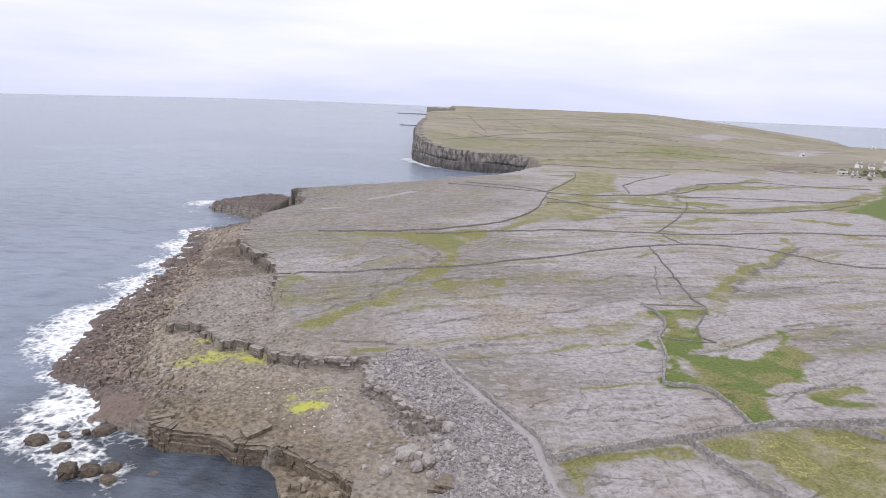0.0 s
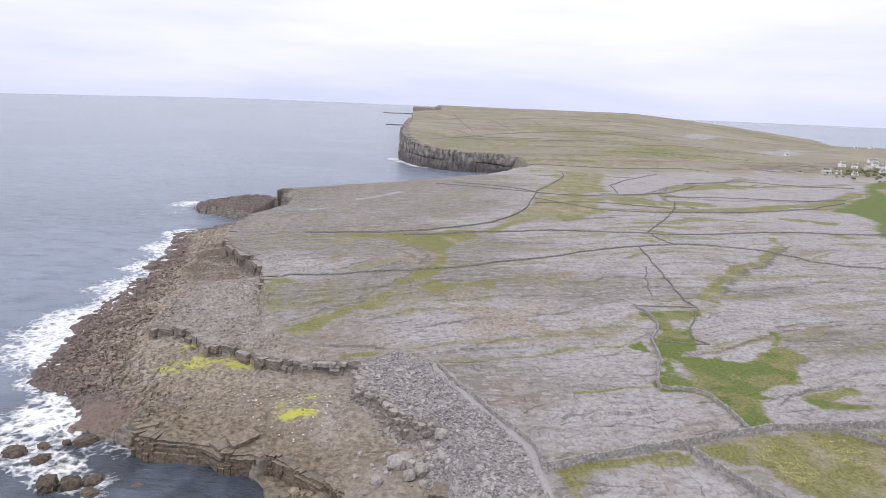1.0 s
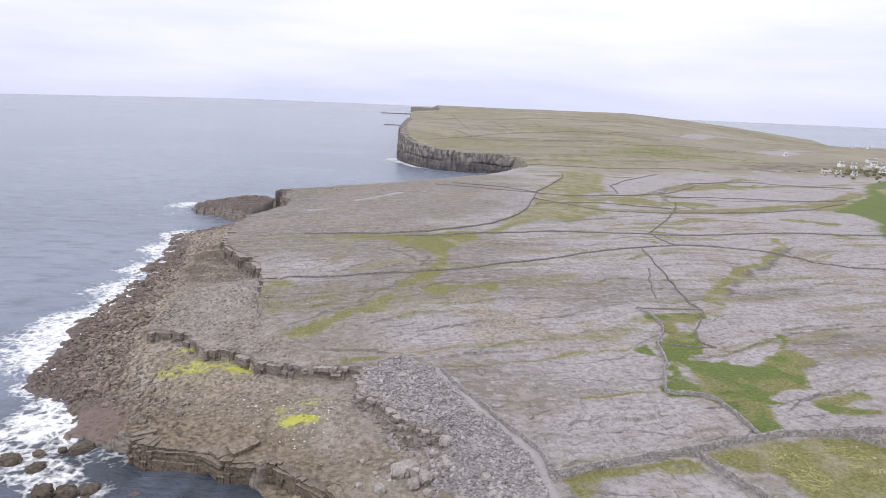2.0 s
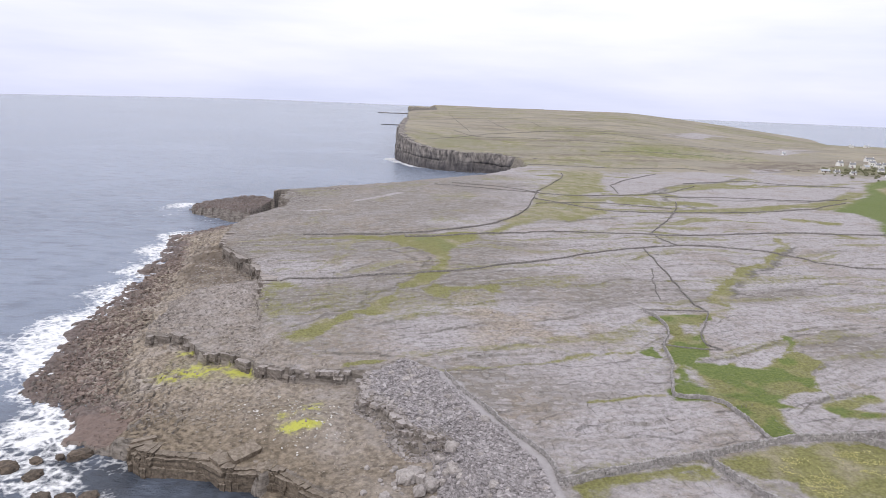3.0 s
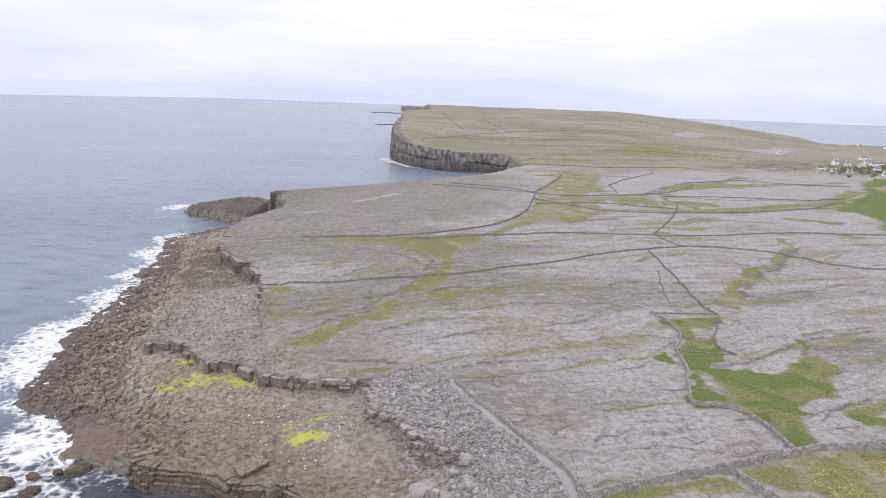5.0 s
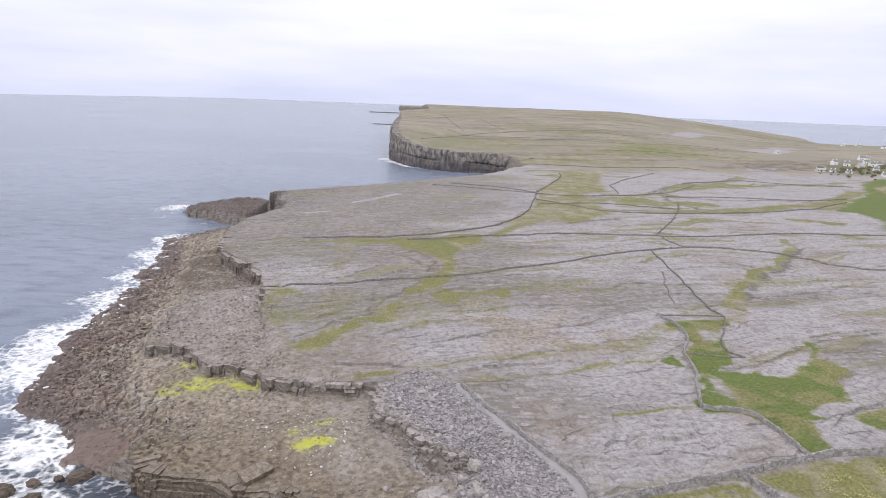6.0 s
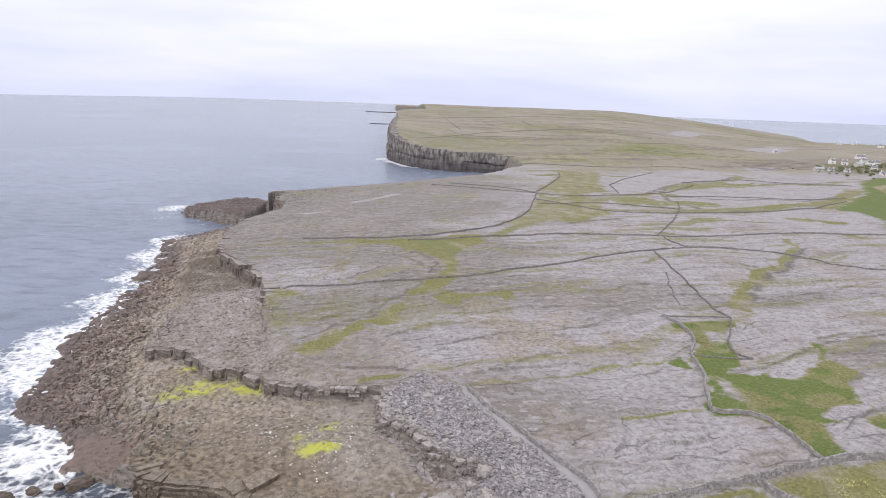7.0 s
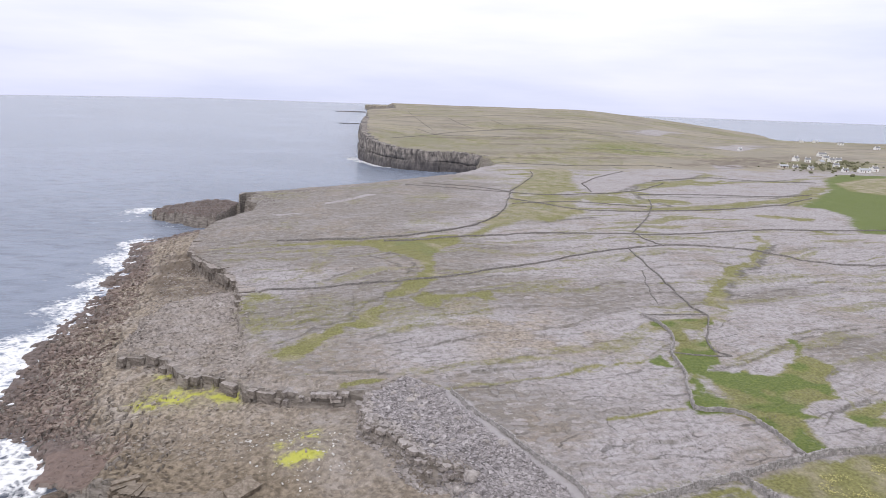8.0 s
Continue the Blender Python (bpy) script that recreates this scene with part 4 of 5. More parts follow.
quads = grid_quads(len(ROWS_Y), COLS)
flat_z = ground.ravel()
quads = quads[flat_z[quads].max(1) > -3.0]
used = np.unique(quads)
remap = np.zeros(flat_z.size, np.int32)
remap[used] = np.arange(len(used))
ground_me = mesh_of("ground", np.stack([GX.ravel(), GY.ravel(), flat_z], 1)[used], remap[quads], M_GROUND)
soft_face = ((brown > 0.5) | (TERRACE > 0.5)).ravel()[used][remap[quads]].all(1) & (np.ptp(flat_z[quads], axis=1) < 0.45)
ground_me.polygons.foreach_set("use_smooth", soft_face)
for key, field in (("veg", veg), ("lush", lush), ("dry", dry), ("wet", wet), ("brown", brown), ("yellow", yellow), ("scree", scree), ("trod", trod), ("soil", soil_in), ("heath", heath), ("upland", upland), ("rust", rust), ("red", red_sill), ("painted_dark", painted_dark), ("scarp", scarp_shade), ("algae", algae), ("tone", tone)):
    set_attr(ground_me, key, field.ravel()[used])
tagged(new("ground", ground_me), "bare grey limestone island with turf patches and terraced rocky shore", "ground", kind="structure")


def line_distance(x, y, line, reach):
    best = np.full(x.shape, reach, np.float32)
    for (ax, ay), (bx, by) in zip(line, line[1:]):
        ex, ey = bx - ax, by - ay
        t = np.clip(((x - ax) * ex + (y - ay) * ey) / (ex * ex + ey * ey), 0, 1)
        best = np.minimum(best, np.hypot(x - ax - t * ex, y - ay - t * ey))
    return best


# ---- sea: one sheet to the horizon ----
ring = 25 * np.exp(np.linspace(0, math.log(4900 / 25.0), 420))
az = np.radians(np.concatenate([np.linspace(-180, -46, 60), np.linspace(-45.8, 8, 420), np.linspace(8.3, 60, 150), np.linspace(61, 180, 50)]))
SX, SY = ring[:, None] * np.sin(az)[None, :], ring[:, None] * np.cos(az)[None, :]
SR = np.repeat(ring[:, None], len(az), 1)
swell_h = (fbm(SX / 22 + SY / 40, SY / 9 - SX / 30, 200, 3) - 0.5) * 1.1 + (fbm(SX / 5, SY / 3, 210, 2) - 0.5) * 0.35
RIM = (49 + 19 * smooth(8, -4, np.degrees(az)) - 34 * smooth(-14, -40, np.degrees(az)))[None, :]
SZ = swell_h * smooth(1200, 200, SR) + RIM * (np.clip((SR - 2000) / 2900, 0, 1) ** 1.5)
sea_me = mesh_of("sea", np.stack([SX.ravel(), SY.ravel(), SZ.ravel()], 1), grid_quads(len(ring), len(az)), M_SEA, True)
foam = np.zeros(SX.shape, np.float32)
lobes = (fbm(SX / 17, SY / 17, 220, 4) - 0.5) * 1.5 + (vnoise(SX / 50, SY / 50, 227) - 0.5) * 0.7
for line, wide, power in ((SHORE[13:20], 24, 1.04), (SHORE[19:25], 17, 1.0), (SHORE[9:15], 8, 0.62), (SHORE[2:10], 2.5, 0.4), ([(-150, 401), (-163, 409), (-170, 420), (-172, 430)], 22, 1.15),
                          ([(-30, 775), (-43, 788), (-66, 846), (-74, 872), (-76, 890)], 11, 1.0), (FAR_COAST[:2], 12, 0.6), ([(-82, 123), (-78, 121), (-70, 116), (-66, 111), (-58, 110.5)], 8, 0.9), ([(-60, 106), (-54, 103), (-50, 100)], 6, 0.8)):
    d = line_distance(SX, SY, line, 60.0)
    foam = np.maximum(foam, power * smooth(wide * 1.2, wide * 0.1, d + lobes * wide * 1.15))
set_attr(sea_me, "foam", foam)
# mask of the painted dark reflection along the near shore
set_attr(sea_me, "cove_dark", smooth(48, 4, line_distance(SX, SY, SHORE[1:12], 60.0)))
tagged(new("sea", sea_me), "grey-blue choppy sea with white surf along the rocks", "sea", kind="structure")


# ---- stones and walls ----
CORNERS = np.array([(x, y, z) for z in (-1, 1) for y in (-1, 1) for x in (-1, 1)], np.float32) * 0.5
BOX = np.array([(0, 2, 3, 1), (4, 5, 7, 6), (0, 1, 5, 4), (2, 6, 7, 3), (0, 4, 6, 2), (1, 3, 7, 5)])


def stones_mesh(name, places, sizes, yaws, mat, rng, jitter=0.16, tilt=0.15):
    """Rough six-sided stones, joined in one mesh."""
    n = len(places)
    v = CORNERS[None] + rng.uniform(-jitter, jitter, (n, 8, 3))
    v = v * np.asarray(sizes)[:, None, :]
    a, b = rng.uniform(-tilt, tilt, n), rng.uniform(-tilt, tilt, n)
    v[:, :, 2] += v[:, :, 0] * a[:, None] + v[:, :, 1] * b[:, None]
    c, s = np.cos(yaws)[:, None], np.sin(yaws)[:, None]
    v = np.stack([v[:, :, 0] * c - v[:, :, 1] * s, v[:, :, 0] * s + v[:, :, 1] * c, v[:, :, 2]], 2) + np.asarray(places)[:, None, :]
    q = (BOX[None] + 8 * np.arange(n)[:, None, None]).reshape(-1, 4)
    return mesh_of(name, v.reshape(-1, 3), q, mat)


def along(line, step):
    """Points and headings at even steps on a softened line."""
    p = np.array(line, float)
    for _ in range(2):
        q = [p[0]]
        for a, b in zip(p, p[1:]):
            q += [a * 0.75 + b * 0.25, a * 0.25 + b * 0.75]
        p = np.array(q + [p[-1]])
    seg = np.hypot(*np.diff(p, axis=0).T)
    s = np.concatenate([[0], np.cumsum(seg)])
    t = np.arange(0, s[-1], step)
    x, y = np.interp(t, s, p[:, 0]), np.interp(t, s, p[:, 1])
    return x, y, np.arctan2(np.gradient(y), np.gradient(x))


def dry_wall(line, height=1.3, stone=0.45, courses=4, seed=0, label="grey dry-stone field wall crossing bare limestone", mat=None):
    rng = np.random.default_rng(seed)
    x, y, yaw = along(line, stone * 1.05)
    wob = (vnoise(x / 6, y / 6, 300) - 0.5) * 1.2
    x, y = x - np.sin(yaw) * wob, y + np.cos(yaw) * wob
    sag = 0.85 + 0.3 * vnoise(x / 5, y / 5, 310) * vnoise(x / 1.7, y / 1.7, 315) + 0.2 * vnoise(x / 14, y / 14, 316)
    z = np.array([ground_at(a, b) for a, b in zip(x, y)])
    places, sizes, yaws = [], [], []
    for i in range(courses):
        for sidew in (-1, 1) if i < courses - 1 else (0,):
            off = sidew * height * (0.125 - 0.035 * i)
            hh = height * sag / courses
            places.append(np.stack([x - np.sin(yaw) * off + rng.normal(0, 0.06, len(x)), y + np.cos(yaw) * off + rng.normal(0, 0.06, len(x)), z - 0.15 + (i + 0.5) * hh], 1))
            sizes.append(np.stack([stone * rng.uniform(0.8, 1.5, len(x)), height * 0.23 * rng.uniform(0.8, 1.3, len(x)), hh * rng.uniform(0.95, 1.45, len(x))], 1))
            yaws.append(yaw + rng.normal(0, 0.2, len(x)))
    me = stones_mesh("dry_stone_wall", np.concatenate(places), np.concatenate(sizes), np.concatenate(yaws), mat, rng)
    return tagged(new("dry_stone_wall", me), label, "stone wall", "field walls of the island", "thing")


FIELD_WALLS = [
    (1.25, 0.38, [(21, 107), (30, 109.5), (38, 113), (47, 116), (55, 119), (63, 121), (72, 123), (96, 125)]),
    (1.25, 0.38, [(47, 116), (49, 111), (53, 104), (58, 95)]),
    (1.3, 0.42, [(79, 123), (84, 118), (92, 112)]),
    (1.0, 0.45, [(59, 196), (62, 188), (62, 179), (57, 170), (56, 160), (53, 149), (50, 142), (49, 138), (58, 138), (61, 132), (62, 121)]),
    (1.1, 0.5, [(78, 196), (74, 186), (69, 177), (68, 170), (71, 167)]),
    (1.0, 0.5, [(59, 196), (68, 197), (78, 197)]),
    (0.9, 0.5, [(57, 170), (64, 168), (71, 167)]),
]
PAVEMENT_WALLS = [
    (1.0, 0.42, [(2, 149), (5, 141), (11, 132.5), (14, 125), (18, 118), (20.5, 112), (21, 107)]),
    (1.2, 0.55, [(84, 283), (81, 254), (78, 225), (77, 206), (78, 196)]),
    (1.3, 0.6, [(-54, 223), (-35, 225), (-21, 229), (-5, 231.5), (2, 234), (16, 239.5), (29, 246), (45, 255), (56, 265), (80, 280.5), (100, 290), (115, 291), (129, 289.5), (138, 284), (141, 279)]),
    (1.3, 0.6, [(141, 279), (147, 274), (158, 266), (170, 262.5), (215, 260)]),
    (1.5, 0.7, [(-63, 298), (-43, 298.5), (-22, 297), (0, 305), (16, 318), (31, 334), (44, 366), (53, 412), (60, 450)]),
]
MEADOW_WALLS = [
    (0.8, 0.55, [(76, 244), (70.5, 225), (68, 207.6)]),
    (1.2, 0.8, [(-9, 462), (22, 449), (57, 437)]),
    (1.2, 0.8, [(52, 388), (91, 406), (111, 402), (132, 394)]),
    (1.4, 0.7, [(-17, 292), (15, 299), (54, 306), (93, 309), (137, 321), (171, 334), (216, 332), (280, 340)]),
    (1.3, 0.8, [(95, 312), (115, 349), (133, 389), (146, 429)]),
    (1.2, 0.8, [(96, 306), (101, 289)]),
    (1.3, 0.8, [(58, 436), (75, 427), (105, 436), (146, 459), (194, 528)]),
    (1.3, 0.8, [(54, 408), (71, 389), (96, 369), (129, 377), (206, 403), (271, 457)]),
    (1.3, 0.9, [(3, 471), (42, 458), (58, 440)]),
    (1.3, 0.9, [(58, 440), (75, 487), (92, 539), (96, 576)]),
    (1.3, 1.2, [(119, 491), (116, 470), (114, 449)]),
    (1.3, 1.0, [(146, 449), (199, 466), (240, 455), (283, 477)]),
]
HILL_WALLS = [
    (1.0, 1.6, [(-8, 1900), (12, 1400), (29, 1030)]),
    (1.0, 1.4, [(5, 1021), (29, 944), (90, 968), (136, 977)]),
    (1.0, 1.6, [(96, 1084), (203, 1180), (311, 1216)]),
    (1.3, 1.2, [(118, 492), (150, 560), (191, 621)]),
    (1.3, 1.2, [(189, 541), (249, 584), (284, 566), (340, 564)]),
    (1.1, 1.4, [(76, 646), (86, 655), (113, 650), (175, 658), (237, 695), (260, 677)]),
    (1.0, 1.6, [(-30, 849), (22, 945), (97, 1067), (217, 1181), (260, 1147), (338, 1085)]),
    (0.9, 1.8, [(78, 1527), (90, 1330), (100, 1145)]),
    (0.9, 1.8, [(171, 1455), (170, 1269)]),
    (1.0, 2.0, [(-36, 1539), (78, 1560), (252, 1753), (393, 1717)]),
    (0.9, 1.6, [(134, 958), (187, 980), (262, 949), (367, 1037), (470, 1010)]),
    (0.9, 1.5, [(183, 817), (313, 888), (380, 865)]),
]
for i, (high, size, line) in enumerate(FIELD_WALLS + PAVEMENT_WALLS + MEADOW_WALLS + HILL_WALLS):
    dry_wall(line, high * (1.15 if size < 0.4 else 1.0 if size < 0.5 else 0.52 if size < 1.35 else 0.62), min(size, 0.6), 4 if size < 0.5 else 3, seed=i, mat=M_WALLSTONE if size < 0.5 else M_SHADED_WALL)


# ---- rock shapes ----
def part(name, me, parent, m=None, label=""):
    ob = new(name, me)
    ob.parent = parent
    if m is not None:
        ob.matrix_basis = m
    return tagged(ob, label)


def rock_mesh(name, mat, rng, roundness=0.25, rough=0.14, cuts=(2, 2, 2), beds=0.0, face=None):
    """A rough block about one metre wide that stands on z = 0: a lattice over a box, worn at its corners and bedded in layers."""
    index, pts, quads_ = {}, [], []

    def at(p):
        if p not in index:
            index[p] = len(pts)
            pts.append([2.0 * p[i] / cuts[i] - 1 for i in range(3)])
        return index[p]

    for axis in range(3):
        u, v = (axis + 1) % 3, (axis + 2) % 3
        for s in (0, cuts[axis]):
            for a in range(cuts[u]):
                for b in range(cuts[v]):
                    ring_ = []
                    for da, db in ((0, 0), (1, 0), (1, 1), (0, 1)):
                        p = [0, 0, 0]
                        p[axis], p[u], p[v] = s, a + da, b + db
                        ring_.append(at(tuple(p)))
                    quads_.append(ring_ if s else ring_[::-1])
    v = np.array(pts)
    layer = {z: rng.uniform(-beds, beds) for z in sorted(set(np.round(v[:, 2], 3)))}
    v[:, :2] *= 1 + np.array([layer[z] for z in np.round(v[:, 2], 3)])[:, None]
    ball = v / np.linalg.norm(v, axis=1)[:, None] * 1.1
    v = v + (ball - v) * roundness + rng.uniform(-rough, rough, v.shape)
    if roundness < 0.1:
        lid = v[:, 2] > 0.75
        v[lid, 2] = 1.0 + (v[lid, 2] - 1.0) * 0.35
    v = v * 0.5
    v[:, 2] += 0.5
    me = mesh_of(name, v, quads_, mat)
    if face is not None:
        # split sides are browner than the bleached top, with side shade put into them
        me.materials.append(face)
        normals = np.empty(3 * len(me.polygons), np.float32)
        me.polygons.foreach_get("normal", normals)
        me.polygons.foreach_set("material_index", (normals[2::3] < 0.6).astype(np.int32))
    return me


rng = np.random.default_rng(11)
BLOCKS = [rock_mesh("block", M_LEDGE, rng, 0.03, 0.1, (5, 3, 4), 0.05, M_SHADED_FACE) for _ in range(9)]
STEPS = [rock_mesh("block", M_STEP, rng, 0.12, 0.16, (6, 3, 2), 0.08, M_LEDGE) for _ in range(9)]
TAN_BOULDERS = [rock_mesh("boulder", M_TAN, rng, 0.45, 0.17, (3, 3, 3)) for _ in range(6)]
BOULDERS = [rock_mesh("boulder", M_BOULDER, rng, 0.55, 0.16, (4, 4, 3)) for _ in range(8)]
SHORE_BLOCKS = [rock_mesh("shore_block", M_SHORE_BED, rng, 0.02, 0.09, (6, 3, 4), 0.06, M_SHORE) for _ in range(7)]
WET_ROCKS = [rock_mesh("sea_rock", M_SEAROCK, rng, 0.7, 0.15, (5, 5, 4)) for _ in range(5)]


def ledge(line, width, deep, drop, meshes, label, seed, inward=1.0, lift=0.1, gap=0.06, crest=None, ragged=0.9, snap=True, out=0.0, holes=0.0, twist=0.07):
    """A broken step of bedrock: blocks side by side along its line, the land to the line's right hand."""
    r = np.random.default_rng(seed)
    x, y, yaw = along(line, 0.5)
    base = new("rock_ledge")
    base.location = (float(x[0]), float(y[0]), 0)
    tagged(base, label, "rock ledge", "broken ledges of the shore", "thing")
    i = 0
    while i < len(x) - 2:
        w = width * (0.45 + 1.3 * r.random() ** 1.5)
        j = min(len(x) - 1, i + max(2, int(w / 0.5)))
        if not snap:
            # faces that meet at a corner keep their own line
            while j > i + 2 and abs(yaw[j - 1] - yaw[i]) > 0.04:
                j -= 1
        cx, cy = (x[i] + x[j]) / 2, (y[i] + y[j]) / 2
        a = math.atan2(y[j] - y[i], x[j] - x[i])
        w = math.hypot(y[j] - y[i], x[j] - x[i])
        nx, ny = math.sin(a) * inward, -math.cos(a) * inward
        if r.random() < holes:
            i = j
            continue
        if snap:
            # the step in the ground nearest to the line
            offs = np.arange(-4, 4.1, 0.4)
            fall = [ground_at(cx + nx * (o + 0.7), cy + ny * (o + 0.7)) - ground_at(cx + nx * (o - 0.7), cy + ny * (o - 0.7)) - 0.08 * abs(o) for o in offs]
            o = float(offs[int(np.argmax(fall))])
            cx, cy = cx + nx * o, cy + ny * o
        d = deep * r.uniform(0.8, 1.25)
        back = r.uniform(-0.5, ragged)
        cx, cy = cx + nx * (d * 0.5 - 0.6 + back - out), cy + ny * (d * 0.5 - 0.6 + back - out)
        zt = max(ground_at(cx + nx * 2, cy + ny * 2), ground_at(cx + nx * 4, cy + ny * 4)) + lift + r.uniform(-0.3, 0.25) if crest is None else crest + r.uniform(-0.35, 0.3)
        h = drop * r.uniform(1.0, 1.15)
        m = Matrix.Translation((cx - x[0], cy - y[0], zt - h)) @ Euler((r.normal(0, 0.02), r.normal(0, 0.02), a + r.normal(0, twist if snap else 0.03))).to_matrix().to_4x4() @ Matrix.Diagonal((max(0.5, w - gap + 0.12), d, h, 1))
        part("block", meshes[r.integers(len(meshes))], base, m)
        i = j
    return base


LOWER_LEDGE = [(-79, 177), (-72, 176.5), (-70, 173.5), (-63, 169.5), (-60, 164), (-53, 161.5), (-48, 159), (-41, 155), (-34, 152), (-29, 150.8), (-22.5, 150.8), (-17.5, 149.5)]
NOTCH_LEDGE = [(-101, 303), (-96, 288), (-91, 275), (-80, 261), (-66, 242), (-62, 227), (-58, 214)]
SCREE_LEDGE = [(-16.4, 149), (-15.6, 143), (-14.2, 137.7), (-10.3, 134), (-6.4, 127), (-3.6, 123.6), (1, 123.4), (3, 121.5)]
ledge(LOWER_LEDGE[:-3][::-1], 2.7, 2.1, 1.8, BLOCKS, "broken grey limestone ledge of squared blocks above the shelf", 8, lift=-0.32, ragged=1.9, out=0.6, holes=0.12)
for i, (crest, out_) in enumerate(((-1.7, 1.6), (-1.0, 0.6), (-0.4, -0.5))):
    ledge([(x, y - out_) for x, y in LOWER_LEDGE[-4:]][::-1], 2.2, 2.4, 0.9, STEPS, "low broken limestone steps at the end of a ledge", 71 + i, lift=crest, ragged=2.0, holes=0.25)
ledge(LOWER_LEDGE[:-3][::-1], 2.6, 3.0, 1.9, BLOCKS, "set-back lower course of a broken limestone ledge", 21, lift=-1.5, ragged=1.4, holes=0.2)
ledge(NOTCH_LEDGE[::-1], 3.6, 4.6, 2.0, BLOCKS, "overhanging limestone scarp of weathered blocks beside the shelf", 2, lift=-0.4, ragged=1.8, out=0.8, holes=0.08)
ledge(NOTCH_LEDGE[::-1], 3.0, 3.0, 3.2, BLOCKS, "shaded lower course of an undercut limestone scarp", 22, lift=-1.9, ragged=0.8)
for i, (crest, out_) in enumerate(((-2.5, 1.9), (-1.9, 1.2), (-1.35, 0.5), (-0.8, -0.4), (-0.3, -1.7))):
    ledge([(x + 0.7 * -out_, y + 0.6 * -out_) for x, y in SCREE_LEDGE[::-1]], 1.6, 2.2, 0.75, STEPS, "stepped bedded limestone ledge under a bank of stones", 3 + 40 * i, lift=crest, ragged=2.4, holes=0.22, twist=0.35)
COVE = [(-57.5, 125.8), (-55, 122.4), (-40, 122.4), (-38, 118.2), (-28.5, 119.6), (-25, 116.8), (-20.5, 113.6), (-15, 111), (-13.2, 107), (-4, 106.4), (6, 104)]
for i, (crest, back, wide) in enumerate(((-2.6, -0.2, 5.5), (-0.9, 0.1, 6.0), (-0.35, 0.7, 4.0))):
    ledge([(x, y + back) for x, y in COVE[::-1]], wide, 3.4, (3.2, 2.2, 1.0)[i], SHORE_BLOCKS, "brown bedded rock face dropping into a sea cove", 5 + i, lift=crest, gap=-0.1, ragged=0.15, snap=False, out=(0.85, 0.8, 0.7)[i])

# single rocks on the shelf and in the water
def rock(mesh, x, y, z, size, yaw, label, name="boulder", group="loose boulders", tip=(0, 0)):
    ob = new(name, mesh)
    ob.matrix_basis = Matrix.Translation((x, y, z)) @ Euler((tip[0], tip[1], yaw)).to_matrix().to_4x4() @ Matrix.Diagonal((*size, 1))
    return tagged(ob, label, "rock", group, "thing")


rock(SHORE_BLOCKS[0], -35.6, 122.6, 4.0, (5.6, 3.0, 2.0), 0.85, "long tilted brown rock slab fallen on the shelf edge", "rock_slab", "", (0.25, -0.1))
for i, (x, y, w, h) in enumerate([(-80, 121, 5.2, 2.6), (-74, 119.5, 4.6, 1.6), (-76.5, 124.5, 3.2, 1.3), (-69.5, 127, 5.4, 2.2), (-67.5, 111, 5.5, 3.2), (-63.5, 111.5, 4.6, 2.8),
                                  (-60.5, 113.5, 5.0, 1.4), (-59, 109.5, 3.8, 1.5), (-52, 112.5, 2.6, 0.9), (-73, 126.5, 2.6, 1.0)]):
    rock(WET_ROCKS[i % 5], x, y, -0.6, (w * 0.8, w * 0.6, h * 0.62 + 0.6), i * 1.3, "dark wet boulder standing in white surf", "sea_rock", "rocks awash off the shelf")
for i in range(60):
    y = 99 + 15 * rng.random()
    x = -27.5 + (113.5 - y) * 0.12 + (13.5 - 0.75 * max(0, y - 104)) * rng.random()
    s = 0.8 + 2.0 * rng.random() ** 2
    rock(TAN_BOULDERS[i % 6], x, y, ground_at(x, y) - 0.2, (s, s * 0.8, s * 0.7), i * 0.9, "brown boulder heaped at the foot of the shore face", tip=(0.2 * rng.normal(), 0.2 * rng.normal()))
for i in range(64):
    x, y = -2.0 + rng.normal(0, 3.4), 115.5 + rng.normal(0, 2.8)
    s = 0.6 + 2.3 * rng.random() ** 2.5
    rock(BOULDERS[i % 8], x, y, ground_at(x, y) - 0.2, (s, s * 0.85, s * 0.75), i * 0.7, "large pale grey limestone boulder at the foot of a stone bank", tip=(0.2 * rng.normal(), 0.2 * rng.normal()))


def in_poly(x, y, poly):
    odd = False
    for (ax, ay), (bx, by) in zip(poly, poly[1:] + poly[:1]):
        if (ay > y) != (by > y) and x < (bx - ax) * (y - ay) / (by - ay) + ax:
            odd = not odd
    return odd


# ---- the storm beach: a bank of thrown-up stones ----
bank = new("storm_beach")
bank.location = (5, 120, 0)
tagged(bank, "bank of loose grey limestone stones thrown up by storms", "stone bank", kind="thing")
N_STONES = 52000
sx, sy = -17 + 46 * rng.random(260000), 80 + 77 * rng.random(260000)
odd = np.zeros(len(sx), bool)
for (ax, ay), (bx, by) in zip(SCREE, SCREE[1:] + SCREE[:1]):
    if ay != by:
        odd ^= ((ay > sy) != (by > sy)) & (sx < (bx - ax) * (sy - ay) / (by - ay) + ax)
odd &= line_distance(sx, sy, PATH_LINE, 9) > 0.9 + 0.9 * rng.random(len(sx))
odd &= rng.random(len(sx)) < 0.12 + line_distance(sx, sy, SCREE_LEDGE, 20) / 10
spots = list(zip(sx[odd].tolist(), sy[odd].tolist()))[:N_STONES]
N_STONES = len(spots)
size = 0.12 + 0.10 * rng.random(N_STONES) + 0.5 * rng.random(N_STONES) ** 7
place = np.array([(x - 5, y - 120, ground_at(x, y) + 0.04 + 0.3 * q) for (x, y), q in zip(spots, rng.random(N_STONES))])
